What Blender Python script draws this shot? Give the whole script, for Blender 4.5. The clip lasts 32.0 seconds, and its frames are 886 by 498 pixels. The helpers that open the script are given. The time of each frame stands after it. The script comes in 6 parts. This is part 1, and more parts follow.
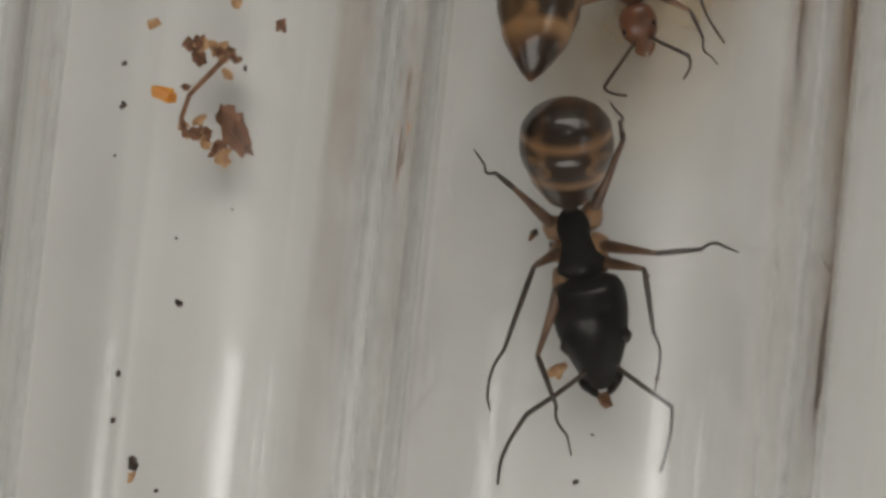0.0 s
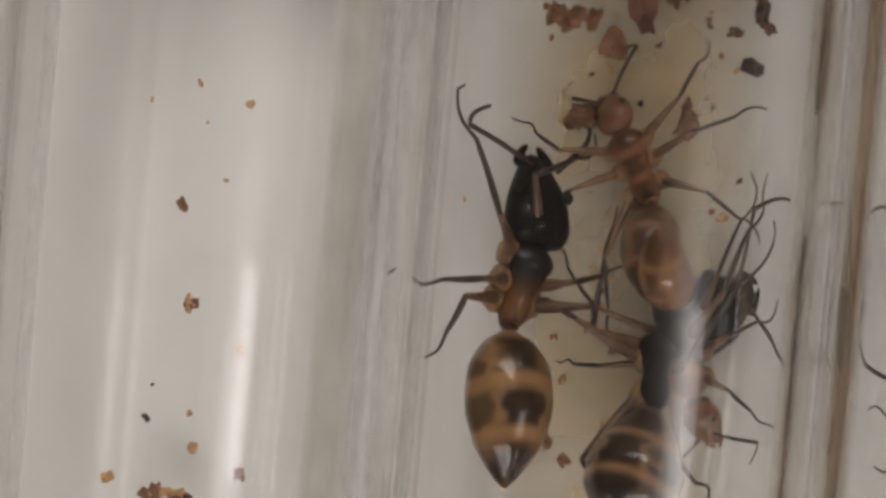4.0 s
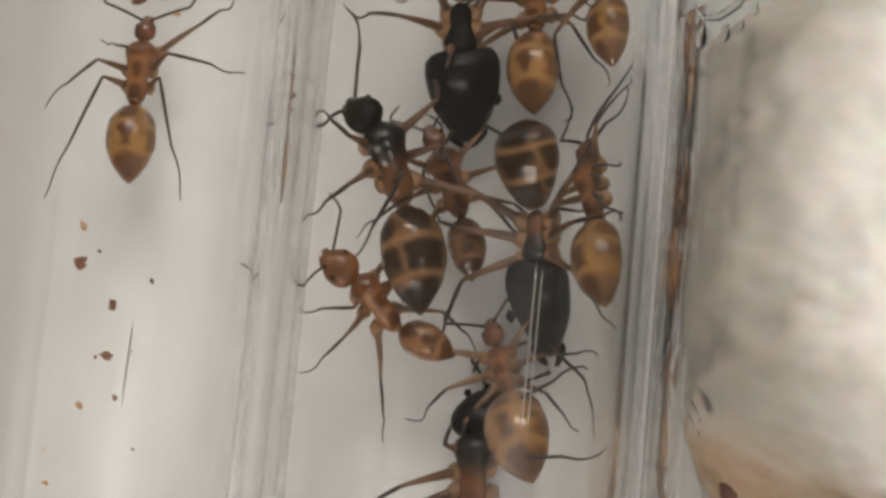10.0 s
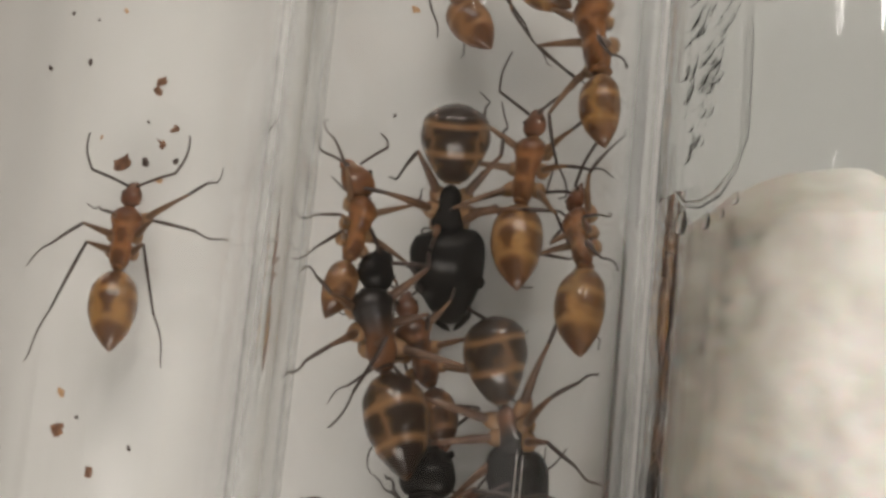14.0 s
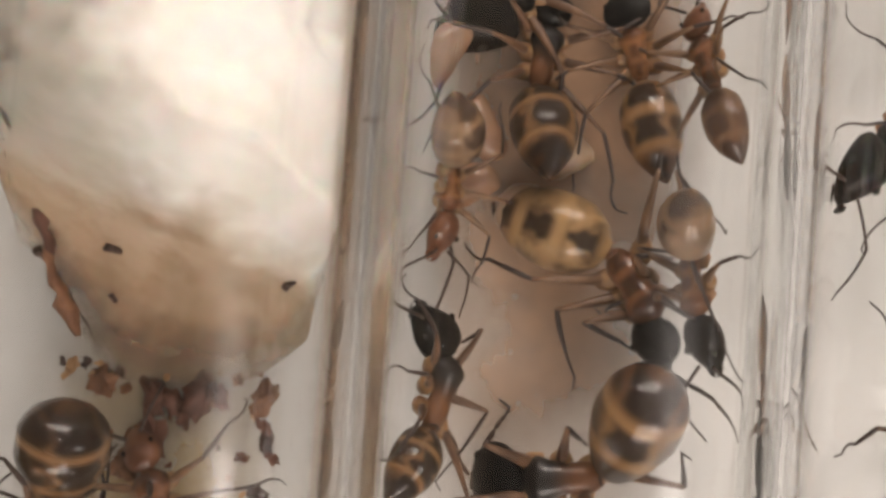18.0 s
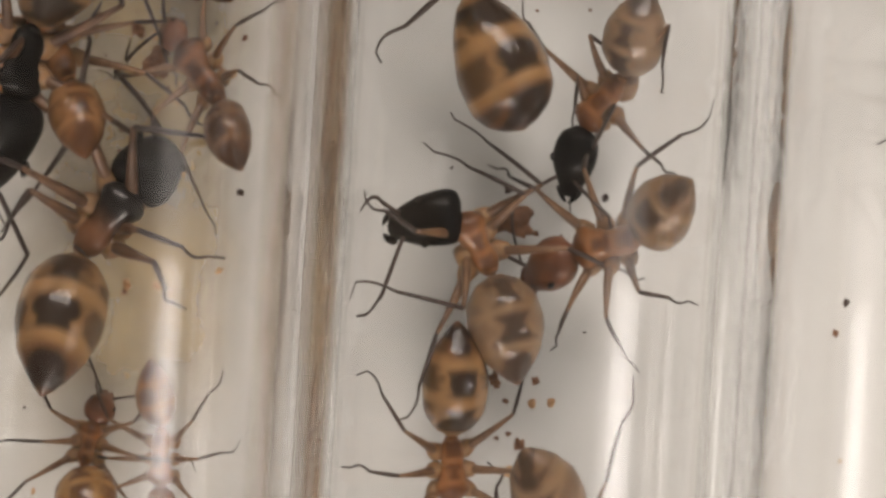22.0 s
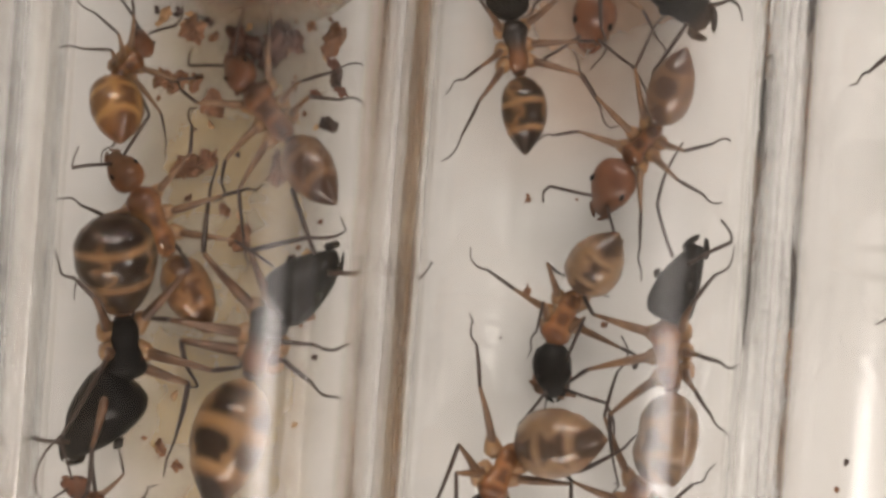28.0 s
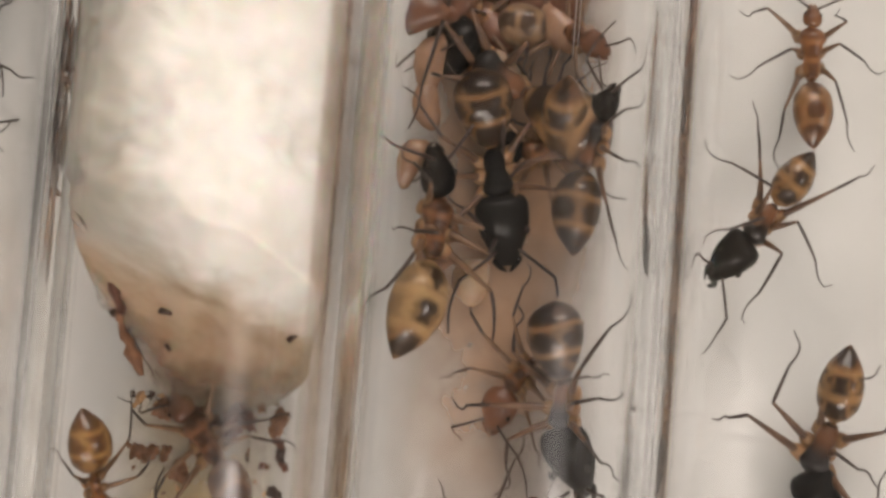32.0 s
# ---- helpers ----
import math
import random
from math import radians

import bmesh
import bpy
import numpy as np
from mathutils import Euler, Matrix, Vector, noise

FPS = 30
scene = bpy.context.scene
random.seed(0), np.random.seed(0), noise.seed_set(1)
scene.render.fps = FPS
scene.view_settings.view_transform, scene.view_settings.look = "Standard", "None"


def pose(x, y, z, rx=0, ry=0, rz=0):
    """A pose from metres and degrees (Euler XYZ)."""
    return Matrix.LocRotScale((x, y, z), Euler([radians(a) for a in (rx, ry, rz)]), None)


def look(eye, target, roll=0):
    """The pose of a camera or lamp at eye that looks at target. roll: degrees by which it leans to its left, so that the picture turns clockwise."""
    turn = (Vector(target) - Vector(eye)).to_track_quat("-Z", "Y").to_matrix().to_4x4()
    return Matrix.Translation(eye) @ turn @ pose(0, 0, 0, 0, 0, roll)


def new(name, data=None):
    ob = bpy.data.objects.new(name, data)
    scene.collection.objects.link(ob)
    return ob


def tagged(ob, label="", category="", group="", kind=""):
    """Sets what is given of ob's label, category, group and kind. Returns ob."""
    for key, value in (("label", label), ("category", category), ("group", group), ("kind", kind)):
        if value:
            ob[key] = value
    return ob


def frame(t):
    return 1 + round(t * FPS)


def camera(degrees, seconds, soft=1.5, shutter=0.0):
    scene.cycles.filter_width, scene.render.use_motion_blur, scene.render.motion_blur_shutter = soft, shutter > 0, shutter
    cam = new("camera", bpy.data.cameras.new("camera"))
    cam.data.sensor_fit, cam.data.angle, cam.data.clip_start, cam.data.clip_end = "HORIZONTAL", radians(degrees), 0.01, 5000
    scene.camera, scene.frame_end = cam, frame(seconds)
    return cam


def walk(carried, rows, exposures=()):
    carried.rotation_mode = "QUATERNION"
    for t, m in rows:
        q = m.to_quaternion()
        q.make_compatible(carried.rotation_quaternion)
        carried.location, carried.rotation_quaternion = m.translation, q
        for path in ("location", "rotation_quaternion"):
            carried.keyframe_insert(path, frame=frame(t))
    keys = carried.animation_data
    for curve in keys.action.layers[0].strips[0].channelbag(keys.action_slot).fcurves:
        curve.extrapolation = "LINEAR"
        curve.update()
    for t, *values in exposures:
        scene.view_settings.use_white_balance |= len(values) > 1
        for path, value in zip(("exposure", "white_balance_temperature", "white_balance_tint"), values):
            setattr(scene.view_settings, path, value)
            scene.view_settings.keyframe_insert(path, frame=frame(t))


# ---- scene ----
cam = camera(28.0, 32.0, soft=3.1)

MM = 0.001

# the hand-held path: seconds, place in millimetres, turn in degrees
PATH = [
    (0.0, 20.29, -39.87, 73.79, 3.95, 14.74, 6.14),
    (0.5, 19.42, -38.56, 70.96, 3.89, 14.80, 5.79),
    (1.0, 18.77, -37.33, 69.28, 4.16, 14.68, 5.37),
    (1.5, 18.52, -35.68, 68.87, 4.40, 14.50, 5.30),
    (2.0, 18.83, -33.67, 69.80, 4.52, 14.44, 4.63),
    (2.5, 18.58, -31.21, 70.41, 4.31, 14.27, 4.07),
    (4.5, 18.07, -11.38, 72.49, -1.06, 14.24, 5.58),
    (4.6, 17.50, -10.68, 72.37, -1.19, 14.35, 5.45),
    (5.0, 18.66, -7.09, 72.28, -1.75, 14.91, 5.24),
    (5.5, 17.75, -6.14, 72.34, -0.37, 14.16, 4.94),
    (6.0, 17.74, -6.07, 72.46, 1.55, 14.26, 4.65),
    (6.5, 18.49, -5.45, 72.22, 2.65, 15.36, 4.97),
    (7.0, 17.38, -5.04, 72.61, 3.74, 15.37, 4.42),
    (7.5, 15.20, -3.55, 73.00, 3.83, 14.85, 4.53),
    (8.0, 14.15, -4.03, 73.33, 5.76, 15.28, 5.11),
    (8.5, 12.72, -5.24, 74.45, 8.05, 15.06, 5.56),
    (9.0, 12.01, -5.16, 75.23, 9.41, 15.32, 5.64),
    (9.5, 11.24, -3.58, 76.66, 9.53, 15.11, 5.14),
    (10.0, 10.54, -0.25, 77.83, 9.29, 14.66, 5.37),
    (10.5, 10.09, 2.69, 78.10, 9.19, 14.66, 4.72),
    (10.6, 10.33, 3.39, 78.12, 9.40, 14.55, 4.69),
    (11.0, 9.81, 3.93, 78.65, 10.81, 14.56, 4.60),
    (11.5, 9.39, 4.45, 79.15, 12.77, 14.29, 4.58),
    (12.0, 9.11, 5.32, 79.92, 14.38, 14.12, 4.49),
    (12.5, 9.04, 5.15, 79.82, 15.30, 14.14, 4.67),
    (13.0, 8.94, 4.80, 79.83, 14.59, 14.14, 4.85),
    (13.5, 8.78, 3.40, 79.55, 13.91, 13.99, 5.34),
    (14.0, 10.04, 2.11, 78.61, 13.14, 13.59, 5.73),
    (14.2, 10.93, 1.31, 78.15, 12.95, 13.19, 5.49),
    (14.5, 11.91, 1.29, 77.55, 12.30, 11.87, 5.55),
    (15.0, 14.07, 1.48, 76.53, 11.00, 8.92, 5.75),
    (15.5, 16.14, 1.04, 75.75, 9.85, 6.31, 5.86),
    (17.5, 19.79, -3.31, 75.10, 5.89, 0.38, 4.37),
    (18.0, 19.33, -4.27, 74.95, 4.30, -0.17, 4.38),
    (18.5, 19.13, -4.62, 75.02, 2.62, -0.43, 4.32),
    (19.0, 18.55, -4.81, 75.26, 0.85, -1.00, 4.31),
    (19.5, 18.54, -4.77, 75.21, -0.89, -1.04, 4.46),
    (20.0, 18.81, -5.20, 75.47, -2.49, -0.91, 4.39),
    (20.5, 20.59, -8.07, 74.69, -2.27, 0.28, 4.19),
    (21.0, 23.01, -12.15, 73.80, -1.46, 2.00, 3.94),
    (21.5, 24.84, -16.12, 73.08, -1.08, 3.68, 3.68),
    (22.0, 26.89, -20.00, 72.65, -0.93, 5.09, 3.57),
    (22.5, 28.09, -23.55, 72.51, -0.67, 5.97, 3.71),
    (23.0, 27.36, -24.41, 72.61, 0.60, 5.47, 4.28),
    (23.5, 26.18, -24.73, 72.47, 2.27, 4.67, 4.27),
    (24.0, 24.56, -26.02, 73.08, 3.37, 3.56, 3.89),
    (24.5, 22.44, -26.47, 73.64, 3.78, 2.13, 3.53),
    (26.5, 22.77, -20.13, 74.19, 1.34, 3.79, 5.44),
    (27.0, 23.54, -18.21, 74.79, 0.77, 4.73, 5.07),
    (27.5, 24.38, -16.19, 77.46, 0.39, 5.18, 5.07),
    (28.0, 24.97, -14.16, 82.52, 0.13, 5.00, 4.19),
    (28.5, 25.09, -10.65, 88.48, -0.82, 4.39, 4.08),
    (29.0, 25.90, -7.36, 94.07, -1.44, 4.19, 4.11),
    (29.5, 27.24, -7.15, 97.28, -0.30, 4.40, 4.39),
    (30.0, 29.17, -7.44, 97.30, 1.43, 5.25, 4.55),
    (30.5, 31.40, -6.12, 97.42, 2.10, 6.33, 4.60),
    (31.0, 33.13, -4.59, 97.25, 2.87, 7.22, 4.71),
    (31.5, 33.30, -4.13, 97.03, 4.23, 7.29, 4.98),
    (32.0, 32.59, -3.29, 97.67, 5.22, 6.86, 4.45),
]
EXPOSURES = [(0.0, 0.16, 6280, 11), (2.5, 0.30, 6320, 13), (5.0, 0.46, 6550, 15), (7.0, 0.71, 6550, 14), (9.0, 0.6, 6500, 14), (11.0, 0.72, 6400, 13), (13.5, 0.6, 6450, 13),
             (15.0, 0.58, 6550, 14), (18.0, 0.98, 6750, 18), (20.5, 1.14, 6800, 18), (22.5, 0.79, 6600, 16), (24.5, 0.77, 6550, 16),
             (27.0, 0.97, 6700, 17), (30.0, 1.03, 6700, 17), (32.0, 0.86, 6700, 17)]
walk(cam, [(t, pose(x * MM, y * MM, z * MM, a, b, c)) for t, x, y, z, a, b, c in PATH], EXPOSURES)


# ---- light: a dim room with one long window, a ceiling lamp and two added fills ----
world = bpy.data.worlds.new("room_air")
scene.world = world
world.use_nodes = True
world.node_tree.nodes["Background"].inputs[0].default_value = (0.85, 0.93, 1.0, 1)
world.node_tree.nodes["Background"].inputs[1].default_value = 0.05


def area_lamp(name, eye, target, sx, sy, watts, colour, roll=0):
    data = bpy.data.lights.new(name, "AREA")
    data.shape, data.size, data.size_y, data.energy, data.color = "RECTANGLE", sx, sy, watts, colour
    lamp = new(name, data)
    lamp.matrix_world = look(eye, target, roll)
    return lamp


area_lamp("desk_lamp_light", (1.50, -0.20, 0.92), (0, 0, 0), 0.22, 0.24, 0.35, (1.0, 0.97, 0.93))
area_lamp("ceiling_strip_light", (0.42, 0.85, 1.95), (0, 0, 0), 0.03, 0.25, 0.6, (1.0, 0.97, 0.93))
# two unseen fill lights, added to brighten the tubes without streaks on the glass
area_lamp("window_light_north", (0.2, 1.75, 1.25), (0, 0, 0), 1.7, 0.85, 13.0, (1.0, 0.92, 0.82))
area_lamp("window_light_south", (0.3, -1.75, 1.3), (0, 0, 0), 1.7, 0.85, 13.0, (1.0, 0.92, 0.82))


# ---- materials ----
def material(name):
    m = bpy.data.materials.new(name)
    m.use_nodes = True
    nt = m.node_tree
    return m, nt, nt.nodes["Principled BSDF"]


def setv(bsdf, **kw):
    for k, v in kw.items():
        bsdf.inputs[k.replace("_", " ")].default_value = v


def noise_node(nt, scale, detail=4.0, rough=0.55, space="Object"):
    tc = nt.nodes.new("ShaderNodeTexCoord")
    n = nt.nodes.new("ShaderNodeTexNoise")
    n.inputs["Scale"].default_value, n.inputs["Detail"].default_value, n.inputs["Roughness"].default_value = scale, detail, rough
    nt.links.new(tc.outputs[space], n.inputs["Vector"])
    return n


def ramp(nt, src, stops):
    r = nt.nodes.new("ShaderNodeValToRGB")
    e = r.color_ramp.elements
    while len(e) < len(stops):
        e.new(0.5)
    for el, (p, c) in zip(e, stops):
        el.position, el.color = p, (*c, 1) if len(c) == 3 else c
    nt.links.new(src, r.inputs[0])
    return r


def bump(nt, bsdf, src, strength, distance):
    b = nt.nodes.new("ShaderNodeBump")
    b.inputs["Strength"].default_value, b.inputs["Distance"].default_value = strength, distance
    nt.links.new(src, b.inputs["Height"])
    nt.links.new(b.outputs[0], bsdf.inputs["Normal"])


def mottled(name, dark, light, scale, rough=0.5, spec=0.5, relief=0.0, sss=0.0, fine=None, coat=0.0):
    """A surface that varies between two colours at a coarse and a fine scale."""
    m, nt, bsdf = material(name)
    n = noise_node(nt, scale)
    r = ramp(nt, n.outputs["Fac"], [(0.32, dark), (0.68, light)])
    nt.links.new(r.outputs[0], bsdf.inputs["Base Color"])
    setv(bsdf, Roughness=rough, Specular_IOR_Level=spec, Coat_Weight=coat, Coat_Roughness=0.06)
    if sss:
        setv(bsdf, Subsurface_Weight=sss, Subsurface_Scale=0.0006)
        bsdf.inputs["Subsurface Radius"].default_value = (1.0, 0.5, 0.2)
    if relief:
        f = noise_node(nt, fine or scale * 6)
        bump(nt, bsdf, f.outputs["Fac"], 0.5, relief)
    return m


PAPER = mottled("white_paper", (0.60, 0.605, 0.585), (0.70, 0.705, 0.69), 45, 0.75, 0.2, 0.00002, fine=900)
TABLE = mottled("grey_green_table", (0.17, 0.19, 0.17), (0.26, 0.28, 0.25), 30, 0.5, 0.4, 0.00003, fine=700)
WALLPAINT = mottled("tan_wall_paint", (0.44, 0.38, 0.31), (0.50, 0.44, 0.36), 3, 0.9, 0.2)
CEILPAINT = mottled("ceiling_paint", (0.40, 0.39, 0.37), (0.46, 0.45, 0.43), 3, 0.9, 0.2)
CHIP = mottled("brown_crumb", (0.10, 0.045, 0.025), (0.30, 0.15, 0.08), 1500, 0.6, 0.3, 0.00003, fine=4000)
CHIP_DARK = mottled("dark_crumb", (0.02, 0.013, 0.012), (0.09, 0.05, 0.04), 1500, 0.5, 0.4)
CHIP_SPECK = mottled("brown_speck", (0.03, 0.016, 0.012), (0.10, 0.05, 0.03), 1500, 0.5, 0.4)
CHIP_PLUM = mottled("plum_brown_refuse", (0.085, 0.036, 0.025), (0.20, 0.09, 0.06), 900, 0.6, 0.3, 0.00004, fine=3000)
CHIP_TAN = mottled("tan_crumb", (0.38, 0.20, 0.09), (0.60, 0.40, 0.22), 1200, 0.6, 0.3, 0.00003, fine=4000)
AMBER = mottled("amber_seed", (0.55, 0.22, 0.03), (0.72, 0.36, 0.07), 900, 0.3, 0.5, sss=0.3)
BROOD = mottled("pale_brood", (0.36, 0.25, 0.17), (0.50, 0.38, 0.27), 500, 0.35, 0.5, sss=0.5)
BROOD_PINK = mottled("pink_brood", (0.24, 0.135, 0.085), (0.38, 0.24, 0.16), 500, 0.22, 0.5, sss=0.4)
BROOD_RED = mottled("red_brown_brood", (0.085, 0.036, 0.024), (0.21, 0.10, 0.058), 600, 0.22, 0.5, 0.00004, fine=2500, sss=0.12)

BLACK = mottled("black_chitin", (0.003, 0.0033, 0.0036), (0.008, 0.0085, 0.009), 900, 0.4, 0.05, 0.000006, fine=2500, coat=0.25)
BROWN = mottled("brown_chitin", (0.075, 0.028, 0.014), (0.19, 0.075, 0.034), 700, 0.42, 0.25, 0.00001, fine=8000, sss=0.15, coat=0.7)
ORANGE = mottled("orange_chitin", (0.10, 0.036, 0.013), (0.24, 0.10, 0.036), 520, 0.42, 0.25, 0.00001, fine=8000, sss=0.3, coat=0.7)
TAN = mottled("tan_chitin", (0.23, 0.13, 0.063), (0.35, 0.21, 0.11), 700, 0.42, 0.25, sss=0.3, coat=0.4)
LEG = mottled("leg_chitin", (0.020, 0.013, 0.011), (0.052, 0.032, 0.025), 700, 0.4, 0.5)
LEG_TAN = mottled("leg_base_chitin", (0.085, 0.044, 0.023), (0.21, 0.118, 0.06), 900, 0.4, 0.5)

LEG_BROWN = mottled("brown_leg_chitin", (0.055, 0.028, 0.016), (0.17, 0.09, 0.047), 900, 0.4, 0.5)


def two_tone(name, front, rear):
    """A thorax black before and rust-brown behind."""
    m, nt, bsdf = material(name)
    tc = nt.nodes.new("ShaderNodeTexCoord")
    sep = nt.nodes.new("ShaderNodeSeparateXYZ")
    nt.links.new(tc.outputs["Generated"], sep.inputs[0])
    n = noise_node(nt, 600)
    add = nt.nodes.new("ShaderNodeMath")
    add.operation = "MULTIPLY_ADD"
    add.inputs[1].default_value = 0.3
    nt.links.new(n.outputs["Fac"], add.inputs[0])
    nt.links.new(sep.outputs["X"], add.inputs[2])
    r = ramp(nt, add.outputs[0], [(0.45, rear), (0.62, tuple(0.4 * a + 0.6 * b for a, b in zip(rear, front))), (0.8, front)])
    nt.links.new(r.outputs[0], bsdf.inputs["Base Color"])
    setv(bsdf, Roughness=0.42, Specular_IOR_Level=0.25, Coat_Weight=0.7, Coat_Roughness=0.06)
    return m


RUST = two_tone("black_and_rust_chitin", (0.008, 0.007, 0.007), (0.15, 0.062, 0.025))
EYE = mottled("ant_eye", (0.004, 0.004, 0.004), (0.01, 0.01, 0.01), 900, 0.15, 0.6)


def gaster_material(name, light, dark, rear, spot, flank, seam=0.1):
    """A glossy, slightly translucent abdomen of three plates. Each has a pale hind rim, a dark blotch on the middle line and darker flanks, alike on both sides.
    spot: half width of the blotch; flank: strength of the dark flanks; rear: colour of the tip; seam: length of the pale rims."""
    m, nt, bsdf = material(name)
    tc = nt.nodes.new("ShaderNodeTexCoord")
    info = nt.nodes.new("ShaderNodeObjectInfo")
    sep = nt.nodes.new("ShaderNodeSeparateXYZ")
    nt.links.new(tc.outputs["Generated"], sep.inputs[0])

    def calc(op, a, b=None):
        n = nt.nodes.new("ShaderNodeMath")
        n.operation = op
        for i, v in enumerate((a, b)):
            if v is None:
                continue
            if isinstance(v, (int, float)):
                n.inputs[i].default_value = v
            else:
                nt.links.new(v, n.inputs[i])
        return n.outputs[0]

    def grey(src, *stops):
        return ramp(nt, src, [(max(0.0, min(1.0, p)), (v, v, v)) for p, v in stops]).outputs[0]

    def blend(fac, a, b):
        mix = nt.nodes.new("ShaderNodeMix")
        mix.data_type = "RGBA"
        nt.links.new(fac, mix.inputs["Factor"])
        for key, v in (("A", a), ("B", b)):
            if isinstance(v, tuple):
                mix.inputs[key].default_value = (*v, 1)
            else:
                nt.links.new(v, mix.inputs[key])
        return mix.outputs["Result"]

    side = calc("ABSOLUTE", calc("SUBTRACT", sep.outputs["Y"], 0.5))
    # seams bow backwards at the sides
    along = calc("ADD", sep.outputs["X"], calc("MULTIPLY", calc("MULTIPLY", side, side), -0.25))
    saw = calc("FRACT", calc("ADD", calc("MULTIPLY", along, 2.9), 0.12))
    plate = grey(saw, (0.0, 0.0), (seam, 0.0), (seam + 0.2, 1.0), (0.86, 1.0), (1.0, 0.2))
    place = nt.nodes.new("ShaderNodeCombineXYZ")
    nt.links.new(calc("MULTIPLY", sep.outputs["X"], 1.6), place.inputs[0])
    nt.links.new(side, place.inputs[1])
    nt.links.new(calc("MULTIPLY", info.outputs["Random"], 60.0), place.inputs[2])
    blot = nt.nodes.new("ShaderNodeTexNoise")
    blot.inputs["Scale"].default_value, blot.inputs["Detail"].default_value, blot.inputs["Roughness"].default_value = 4.5, 2.0, 0.5
    nt.links.new(place.outputs[0], blot.inputs["Vector"])
    wavy = calc("ADD", side, calc("MULTIPLY", calc("SUBTRACT", blot.outputs["Fac"], 0.5), 0.55))
    middle = grey(wavy, (spot - 0.06, 1.0), (spot + 0.09, 0.0))
    edge = calc("MULTIPLY", grey(wavy, (0.26, 0.0), (0.42, 1.0)), flank)
    mask = calc("MULTIPLY", calc("MULTIPLY", plate, calc("MAXIMUM", middle, edge)), 0.95)
    g = noise_node(nt, 900)
    base = ramp(nt, g.outputs["Fac"], [(0.3, tuple(c * 0.82 for c in light)), (0.7, tuple(min(1, c * 1.15) for c in light))]).outputs[0]
    tip = calc("MULTIPLY", grey(along, (0.66, 0.0), (0.80, 1.0)), 0.85)
    base = blend(tip, base, rear)
    nt.links.new(blend(mask, base, dark), bsdf.inputs["Base Color"])
    setv(bsdf, Roughness=0.4, Specular_IOR_Level=0.15, Subsurface_Weight=0.3, Subsurface_Scale=0.0008, Coat_Weight=1.0, Coat_Roughness=0.03)
    bsdf.inputs["Subsurface Radius"].default_value = (1.0, 0.55, 0.2)
    fine = noise_node(nt, 5000, 3)
    bump(nt, bsdf, fine.outputs["Fac"], 0.12, 0.00001)
    return m


G_BANDED = gaster_material("dark_banded_abdomen", (0.25, 0.14, 0.065), (0.010, 0.005, 0.0035), (0.04, 0.017, 0.009), 0.26, 0.95, 0.04)
G_STRIPED = gaster_material("striped_abdomen", (0.29, 0.165, 0.072), (0.014, 0.007, 0.005), (0.10, 0.042, 0.019), 0.22, 0.8, 0.17)
G_SPOT = gaster_material("spotted_abdomen", (0.38, 0.24, 0.115), (0.016, 0.008, 0.005), (0.24, 0.13, 0.06), 0.15, 0.45, 0.16)
G_TAWNY = gaster_material("tawny_spotted_abdomen", (0.25, 0.16, 0.092), (0.05, 0.030, 0.020), (0.19, 0.115, 0.065), 0.17, 0.35, 0.10)
G_YELLOW = gaster_material("honey_abdomen", (0.31, 0.168, 0.058), (0.085, 0.034, 0.013), (0.13, 0.054, 0.02), 0.14, 0.8, 0.09)
G_BROWN = gaster_material("brown_abdomen", (0.18, 0.10, 0.055), (0.055, 0.026, 0.015), (0.095, 0.046, 0.026), 0.2, 0.5, 0.06)
G_ORANGE = gaster_material("orange_abdomen", (0.24, 0.122, 0.05), (0.075, 0.03, 0.012), (0.13, 0.056, 0.023), 0.16, 0.65, 0.09)


T_ORANGE = gaster_material("orange_thorax", (0.27, 0.122, 0.047), (0.10, 0.037, 0.014), (0.14, 0.053, 0.019), 0.15, 0.7, 0.16)
T_BROWN = gaster_material("brown_thorax", (0.20, 0.085, 0.036), (0.045, 0.017, 0.008), (0.09, 0.034, 0.015), 0.18, 0.7, 0.14)


def glass_material(name, ior, tint, rough=0.0):
    m, nt, bsdf = material(name)
    setv(bsdf, Roughness=rough, IOR=ior, Transmission_Weight=1.0)
    bsdf.inputs["Base Color"].default_value = (*tint, 1)
    n = noise_node(nt, 260, 2.0)
    bump(nt, bsdf, n.outputs["Fac"], 0.05, 0.00001)
    return m


GLASS = glass_material("clear_glass", 1.47, (0.985, 0.99, 0.985))
WATER = glass_material("water", 1.33, (0.97, 0.985, 0.975))
DROPLET = glass_material("thin_water_bead", 1.23, (0.99, 0.995, 0.99))
WATER_EDGE = glass_material("thin_water_edge", 1.12, (0.99, 0.995, 0.99))


